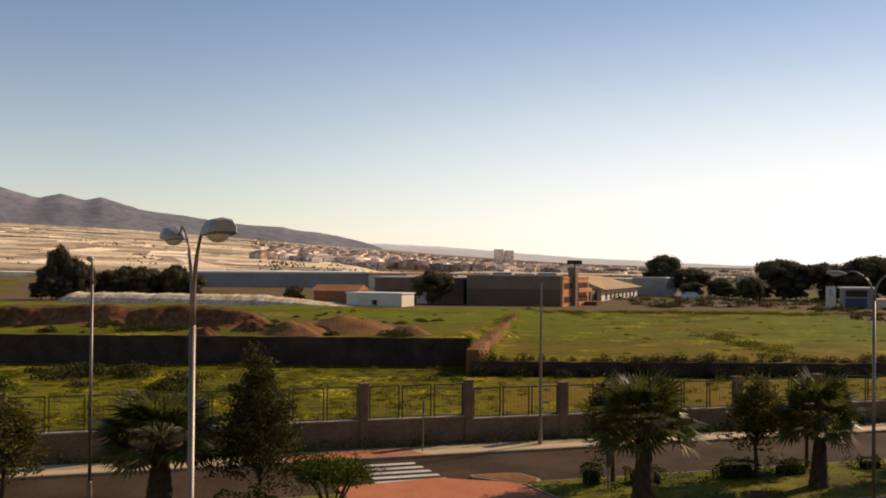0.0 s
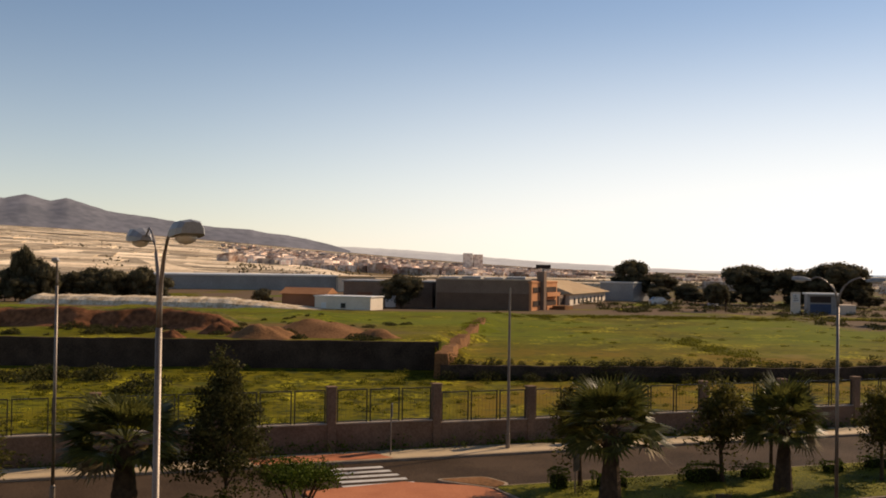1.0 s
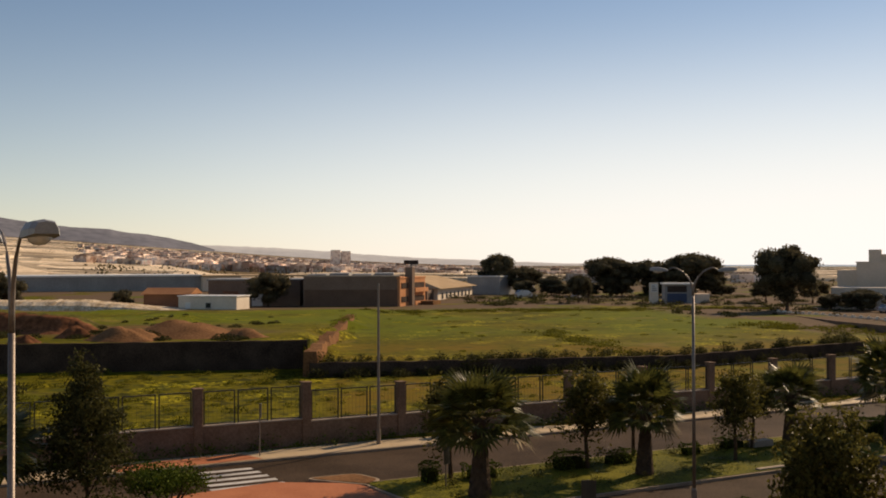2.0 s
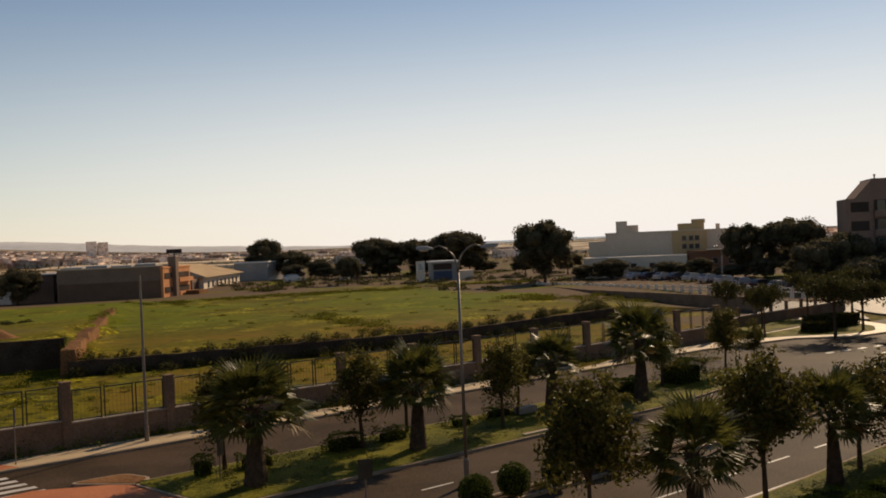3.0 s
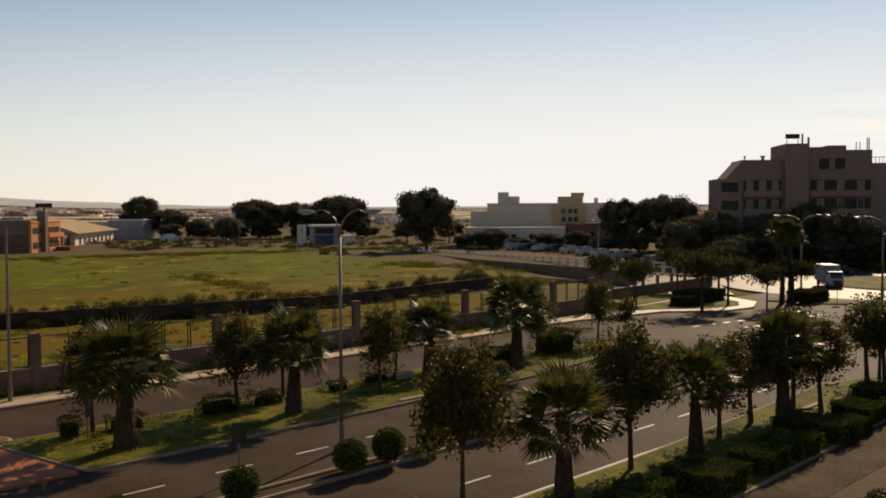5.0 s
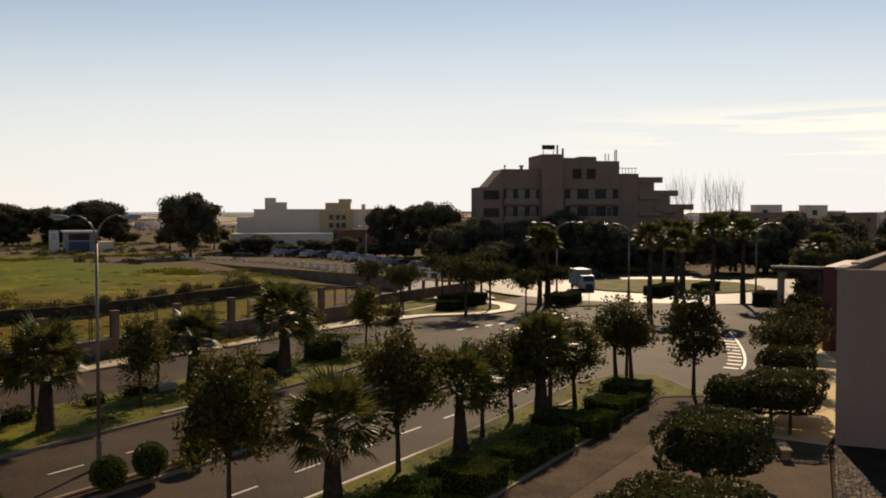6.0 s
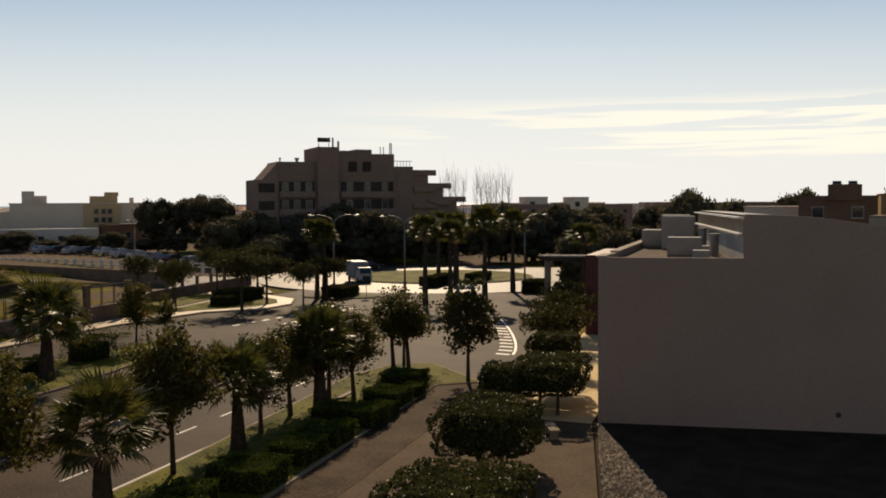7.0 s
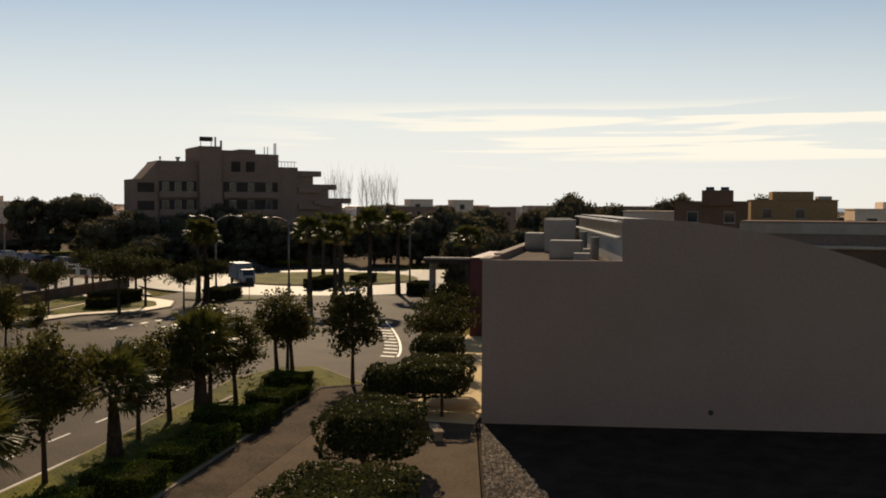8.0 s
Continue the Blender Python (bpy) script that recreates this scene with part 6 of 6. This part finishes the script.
# plastic-sheeted mound in the far field
bm = bmesh.new()
rng = np.random.default_rng(3)
rows = []
for i in range(181):
    f = i / 180
    x, y = -78.4 + 62 * f, 208.9 - 16.4 * f
    g = ground_z(x, y)
    hh = (2.0 * min(1, (1 - f) * 3.5) * smooth(0, 0.06, f) + 0.25) * (0.95 + 0.14 * noise.noise((f * 14, 0, 0)) + 0.04 * noise.noise((i * 0.45, 0, 3)))
    rows.append([bm.verts.new((x + 0.25 * d, y + d + 0.25 * noise.noise((i * 0.3, d, 1)), g - 0.2 + hh * max(0, 1 - (d / 4.5) ** 2) ** 0.6 + 0.07 * noise.noise((i * 0.5, d, 2))))
                 for d in (-4.5, -3.6, -2.2, 0, 2.2, 4.5)])
for a, c in zip(rows, rows[1:]):
    for j in range(5):
        bm.faces.new((a[j], c[j], c[j + 1], a[j + 1]))
tagged(part("covered_mound", bm, PLASTIC_SHEET), "long earth mound under dusty plastic sheeting", "mound")


# ---- far trees ----
def lobed_crown(rng, n, rx, rz, zc):
    """Leaf places on the skins of many puffs, and the dense foliage inside them."""
    bm, pts, lobes = bmesh.new(), [], []
    for i in range(54):
        a, f = i * 2.4 + rng.normal() * 0.4, math.sqrt((i + 0.3) / 54) * (0.85 + 0.3 * rng.random())
        k = rz * (0.15 + 0.22 * rng.random())
        top = math.sqrt(max(0.1, 1 - (0.8 * min(f, 1)) ** 2))
        z = zc + (rz - k * 0.7) * top * ((0.75 + 0.35 * rng.random()) if i % 2 else rng.uniform(-0.9, 0.5))
        lobes.append((np.array([math.cos(a) * rx * 0.74 * f, math.sin(a) * rx * 0.74 * f, z]), max(k, rx * (0.13 + 0.12 * rng.random())), k))
    for c, kx, kz in lobes:
        r = bmesh.ops.create_icosphere(bm, subdivisions=2, radius=0.84)
        for v in r["verts"]:
            w = 1 + 0.2 * noise.noise(v.co * 2.2 + Vector(c))
            v.co = Vector((c[0] + v.co.x * kx * w, c[1] + v.co.y * kx * w, c[2] + v.co.z * kz * w))
        q = rng.normal(size=(n // 34, 3))
        q /= np.linalg.norm(q, axis=1)[:, None]
        q *= (0.82 + 0.5 * rng.random(len(q)))[:, None]
        pts.append(c + q * np.array([kx, kx, kz]))
    return np.concatenate(pts), bm


def far_tree(seed, h, rx, clear, mat, label, flat=0.0, clumps=110, per=16, leaf=0.55, name="tree", cat="tree", group="far trees"):
    rng = np.random.default_rng(seed)
    t = thing(name, pose(0, 0, -80), label, cat, group)
    part("trunk", trunk_mesh(rng, clear, h * 0.8, 0.3, rx * 0.7, 6), BARK, t)
    zc, rz = (clear + h) / 2, (h - clear) / 2
    if rx > 2:
        pts, core = lobed_crown(rng, clumps * per // 2, rx, rz, zc)
        part("inner_foliage", core, mat, t)
    else:
        pts = crown_points(rng, clumps, per, rx, rz, zc, 0.25 - flat, rx * 0.22, 0.25)
    part("crown", leaves_mesh("crown", pts, leaf * (0.6 + 0.8 * rng.random(len(pts))), mat, rng), None, t)
    return t


def put(proto, spots):
    for i, (x, y, s, k) in enumerate(spots):
        copy_thing(proto, pose(x, y, max(ground_z(x, y), 0) - 0.1, 0, 0, 71 * i) @ Matrix.Diagonal((s, s, k, 1)))


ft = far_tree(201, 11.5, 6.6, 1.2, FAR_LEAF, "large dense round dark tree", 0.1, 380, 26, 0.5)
put(ft, [(90, 169.6, 1.02, 0.98), (126, 143, 1.0, 0.86), (133, 136, 0.8, 0.72), (-2.1, 207.4, 0.8, 0.58), (120, 149, 0.7, 0.8)])
drop(ft)
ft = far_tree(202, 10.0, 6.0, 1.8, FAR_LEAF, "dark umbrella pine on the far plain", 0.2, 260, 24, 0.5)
put(ft, [(87.3, 259.8, 1.35, 1.0), (97, 257, 1.1, 0.92), (106, 250, 1.5, 1.08), (61.9, 285, 0.95, 1.1), (68.5, 280, 1.0, 0.76), (117, 262, 0.7, 0.82), (110, 250, 0.8, 0.5), (64.7, 213.8, 0.5, 0.6),
          (104, 205, 0.6, 0.5), (112, 200, 0.6, 0.5)])
drop(ft)
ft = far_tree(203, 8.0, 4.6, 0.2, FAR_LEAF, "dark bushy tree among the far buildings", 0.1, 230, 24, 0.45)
put(ft, [(-82.6, 218, 0.62, 1.42), (-80.4, 219, 0.75, 1.12), (-84.6, 219, 0.7, 0.95), (-77.6, 218, 0.7, 1.0), (-82, 215, 0.8, 0.62), (-86.8, 219, 0.6, 0.5), (-30, 205, 0.5, 0.45)])
put(ft, [(-75 + 2.7 * k + 1.0 * math.sin(k * 2.7), 226 + 3 * math.sin(k * 1.7), 0.8 + 0.15 * math.sin(k * 3.1), 0.8 + 0.16 * math.sin(k * 2.3)) for k in range(8)])
put(ft, [(66 + 5.2 * k + 2 * math.sin(k * 2.2), 268 - 2.0 * k, 0.8, 0.5 + 0.14 * math.sin(k * 1.9)) for k in range(10)])
put(ft, [(x, y, 0.7 + 0.2 * math.sin(x), 0.38 + 0.1 * math.sin(y * 1.7)) for x, y in [(100 + 3.1 * k, 172 - 5.0 * k) for k in range(10)]])
put(ft, [(125 + 5.4 * k + 3 * math.sin(k * 2.1), 118 - 5.2 * k + 4 * math.sin(k * 1.3), 1.0 + 0.2 * math.sin(k * 3.0), 1.0 + 0.2 * math.sin(k * 1.9)) for k in range(15)])
put(ft, [(112 + 5.0 * k, 122 - 4.6 * k + 4 * math.sin(k * 1.7), 1.0, 0.92 + 0.16 * math.sin(k * 2.4)) for k in range(13)])
put(ft, [(128 + 4.0 * k, 52 - 2.6 * k + 3 * math.sin(k * 1.5), 0.8, 1.3 + 0.1 * math.sin(k * 2.1)) for k in range(8)])
put(ft, [(112 + 6.2 * k, 112 - 2.0 * k + 5 * math.sin(k * 2.0), 0.8, 0.62 + 0.1 * math.sin(k * 2.7)) for k in range(5)])
put(ft, [(150 + 7.5 * k, 88 - 4.6 * k + 4 * math.sin(k), 1.0, 1.0 + 0.22 * math.sin(k * 2.3)) for k in range(12)])
put(ft, [(100 + 5 * k, 52 - 2.6 * k + 3 * math.sin(k * 1.9), 0.8, 0.85 + 0.15 * math.sin(k * 2.9)) for k in range(9)])
drop(ft)

# tall slim palms around the roundabout
tp = palm(301, 7.4, 0.22, 1.9, "tall slim palm beside the roundabout")
put(tp, [(79.0, 72.5, 0.9, 0.95), (79.6, 72.0, 0.9, 0.9), (81, 59.8, 1.0, 1.0), (84.5, 55, 1.0, 1.1), (83.5, 58.5, 0.9, 0.95), (101, 70, 1.0, 1.0), (110, 76, 1.0, 0.95), (117, 84, 1.0, 1.0), (98, 60, 1.0, 1.05), (92, 48, 1.0, 0.9)])
drop(tp)
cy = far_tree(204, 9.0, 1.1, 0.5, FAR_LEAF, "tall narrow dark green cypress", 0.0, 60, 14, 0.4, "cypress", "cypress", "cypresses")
put(cy, [(150, 72, 1.0, 1.05), (67, 214, 0.9, 0.75), (152, 40, 1.0, 1.0), (156, 38, 1.0, 0.95)])
drop(cy)

# bare winter poplars behind the hotel
rng = np.random.default_rng(9)
pop = thing("bare_tree", pose(0, 0, -80), "tall bare winter poplar with upright branches", "tree", "bare poplars")
bm = bmesh.new()
tube(bm, [(0, 0, 0), (0, 0, 12)], [0.12, 0.02], 6)
for k in range(60):
    z, a = 3 + 8 * rng.random(), rng.random() * 6.28
    l = 1.5 + 2.0 * rng.random()
    tube(bm, [(0, 0, z), (0.6 * math.cos(a), 0.6 * math.sin(a), z + l * 0.5), (0.95 * math.cos(a), 0.95 * math.sin(a), z + l)], [0.016, 0.013, 0.008], 4)
part("branch_crown", bm, BARK, pop)
put(pop, [(214 * math.sin(radians(a)), 214 * math.cos(radians(a)), 1.0, 1.2 + 0.14 * rng.random()) for a in (54.6, 54.95, 55.3, 55.75, 56.5, 56.75, 57.05, 57.3, 57.6, 57.95, 58.3)])
drop(pop)


# ---- far plain: greenhouses, town, hills ----
def far_boxes(name, label, category, spots, mat):
    verts, faces = [], []
    for x, y, w, d, h, turn in spots:
        ct, st = math.cos(turn), math.sin(turn)
        i = len(verts)
        for up in (-0.8, h):
            for a, c in ((-w / 2, -d / 2), (w / 2, -d / 2), (w / 2, d / 2), (-w / 2, d / 2)):
                px, py = x + a * ct - c * st, y + a * st + c * ct
                verts.append((px, py, (ground_z(px, py) if d > 25 else ground_z(x, y)) + up))
        faces += [(i, i + 1, i + 5, i + 4), (i + 1, i + 2, i + 6, i + 5), (i + 2, i + 3, i + 7, i + 6), (i + 3, i, i + 4, i + 7), (i + 4, i + 5, i + 6, i + 7)]
    me = bpy.data.meshes.new(name)
    me.from_pydata(verts, [], faces)
    me.materials.append(mat)
    return tagged(part(name, me, None), label, category, kind="stuff")


rng = np.random.default_rng(17)


def polar(r, az):
    return r * math.sin(radians(az)), r * math.cos(radians(az))


spots = []
for _ in range(620):
    r = 380 * (2800 / 380) ** rng.random()
    az = rng.uniform(-30, -4) if rng.random() < 0.62 else rng.uniform(-4, 46)
    if r < 1450 and -12 < az < 10:
        continue
    if r < 520 and az > 9:
        continue
    spots.append((*polar(r, az), rng.uniform(60, 260), rng.uniform(40, 110), rng.uniform(1.0, 1.8), radians(-az * 0.6) + rng.normal() * 0.08))
far_boxes("greenhouses", "plain of white plastic greenhouses", "greenhouses", spots, GREENHOUSE)
spots = []
for _ in range(2200):
    r, az = 600 * (1700 / 600) ** rng.random(), rng.normal() * 7.0 - 3.5
    if az > 17 or az < -11 + 2 * rng.random():
        continue
    spots.append((*polar(r, az), rng.uniform(5, 10), rng.uniform(5, 10), rng.uniform(2.5, 5.5), rng.uniform(0, 1.57)))
far_boxes("town", "distant low town of pale houses", "town", spots, TOWN_WALL)
spots = [(*polar(rng.uniform(330, 700), rng.uniform(12, 34)), rng.uniform(8, 24), rng.uniform(8, 20), rng.uniform(3, 5), rng.uniform(-0.4, 0.4)) for _ in range(16)]
spots += [(*polar(rng.uniform(260, 900), rng.uniform(40, 88)), rng.uniform(12, 40), rng.uniform(10, 20), rng.uniform(5, 8.5), rng.uniform(-0.4, 0.4)) for _ in range(70)]
far_boxes("outskirts", "low sheds and houses on the far plain", "buildings", spots, TOWN_WALL)
tower = thing("tower_block", pose(*polar(900, 3.4), ground_z(*polar(900, 3.4))), "distant pale tower block above the town", "tower block")
for k in range(2):
    block(tower, "wing", -8 + 9 * k, 0 + 9 * k, -6, 6, 0, 17 - k, TOWN_WALL)
far_sign = thing("billboard", pose(42.9, 330, 1, 0, 0, 0), "dark billboard on a pole far off", "billboard")
block(far_sign, "board", -2.4, 2.4, -0.2, 0.2, 8.9, 10.2, HOTEL_DARK)
block(far_sign, "pole", -0.25, 0.25, -0.25, 0.25, -1, 8.9, STEEL)
pts = []
for _ in range(700):
    r, az = 330 * (1500 / 330) ** rng.random(), rng.uniform(-28, 24) if rng.random() < 0.7 else rng.uniform(24, 88)
    x, y = polar(r, az)
    if az > -10 or rng.random() < 0.35:
        pts.append((x, y, 1.2 + 1.5 * rng.random()))
P3, S3 = [], []
for x, y, s in pts:
    q = rng.normal(size=(16, 3)) * np.array([2.6, 2.6, 0.6]) * s * 0.6
    P3.append(q + np.array([x, y, ground_z(x, y) + s * 0.8]))
    S3.append(np.full(16, s * 0.7))
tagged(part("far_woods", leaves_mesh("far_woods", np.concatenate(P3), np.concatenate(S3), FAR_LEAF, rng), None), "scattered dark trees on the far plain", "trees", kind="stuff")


def ridge(name, r, keys, mat, label, rough):
    """A range of hills: crest height in degrees by compass angle."""
    az = np.arange(keys[0][0], keys[-1][0] + 0.01, 0.25)
    el = np.interp(az, [k[0] for k in keys], [k[1] for k in keys])
    wide = np.convolve(np.pad(el, 14, mode="edge"), np.ones(29) / 29, mode="valid")
    bm = bmesh.new()
    cols = []
    for a, e, es in zip(az, el, wide):
        e = e + rough * noise.noise((a * 0.8, r * 0.01, 0)) + rough * 0.5 * noise.noise((a * 2.6, r * 0.01, 4))
        top = 10 + r * math.tan(radians(max(e, 0.0)))
        foot = 10 + r * math.tan(radians(max(es, 0.0)))
        col = []
        for f in (0.0, 0.2, 0.45, 0.7, 0.88, 1.0):
            rr = r - 900 * (1 - f)
            zz = (top * f ** 5 + foot * (1 - f ** 5) + 40) * (f ** 1.25) - 40 + 6 * noise.noise((a * 0.4, f * 3, 2)) * f * (1 - f) * 4
            col.append(bm.verts.new((rr * math.sin(radians(a)), rr * math.cos(radians(a)), zz)))
        col.append(bm.verts.new(((r + 500) * math.sin(radians(a)), (r + 500) * math.cos(radians(a)), -40)))
        cols.append(col)
    for a, c in zip(cols, cols[1:]):
        for j in range(len(a) - 1):
            bm.faces.new((a[j], c[j], c[j + 1], a[j + 1]))
    bmesh.ops.recalc_face_normals(bm, faces=bm.faces[:])
    return tagged(part(name, bm, mat, smooth=True), label, "mountains", kind="structure")


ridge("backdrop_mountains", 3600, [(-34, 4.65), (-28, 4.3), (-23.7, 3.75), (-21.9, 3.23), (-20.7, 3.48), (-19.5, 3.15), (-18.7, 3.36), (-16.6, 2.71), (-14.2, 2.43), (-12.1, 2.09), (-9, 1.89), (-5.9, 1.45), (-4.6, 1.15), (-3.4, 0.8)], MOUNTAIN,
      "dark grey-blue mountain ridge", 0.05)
ridge("backdrop_hills", 4100, [(-20, 1.5), (-9, 1.3), (-4.6, 1.08), (0.5, 0.88), (6.9, 0.39), (16.1, 0), (22, -0.05)], HILL, "hills coloured pale for distance haze", 0.04)
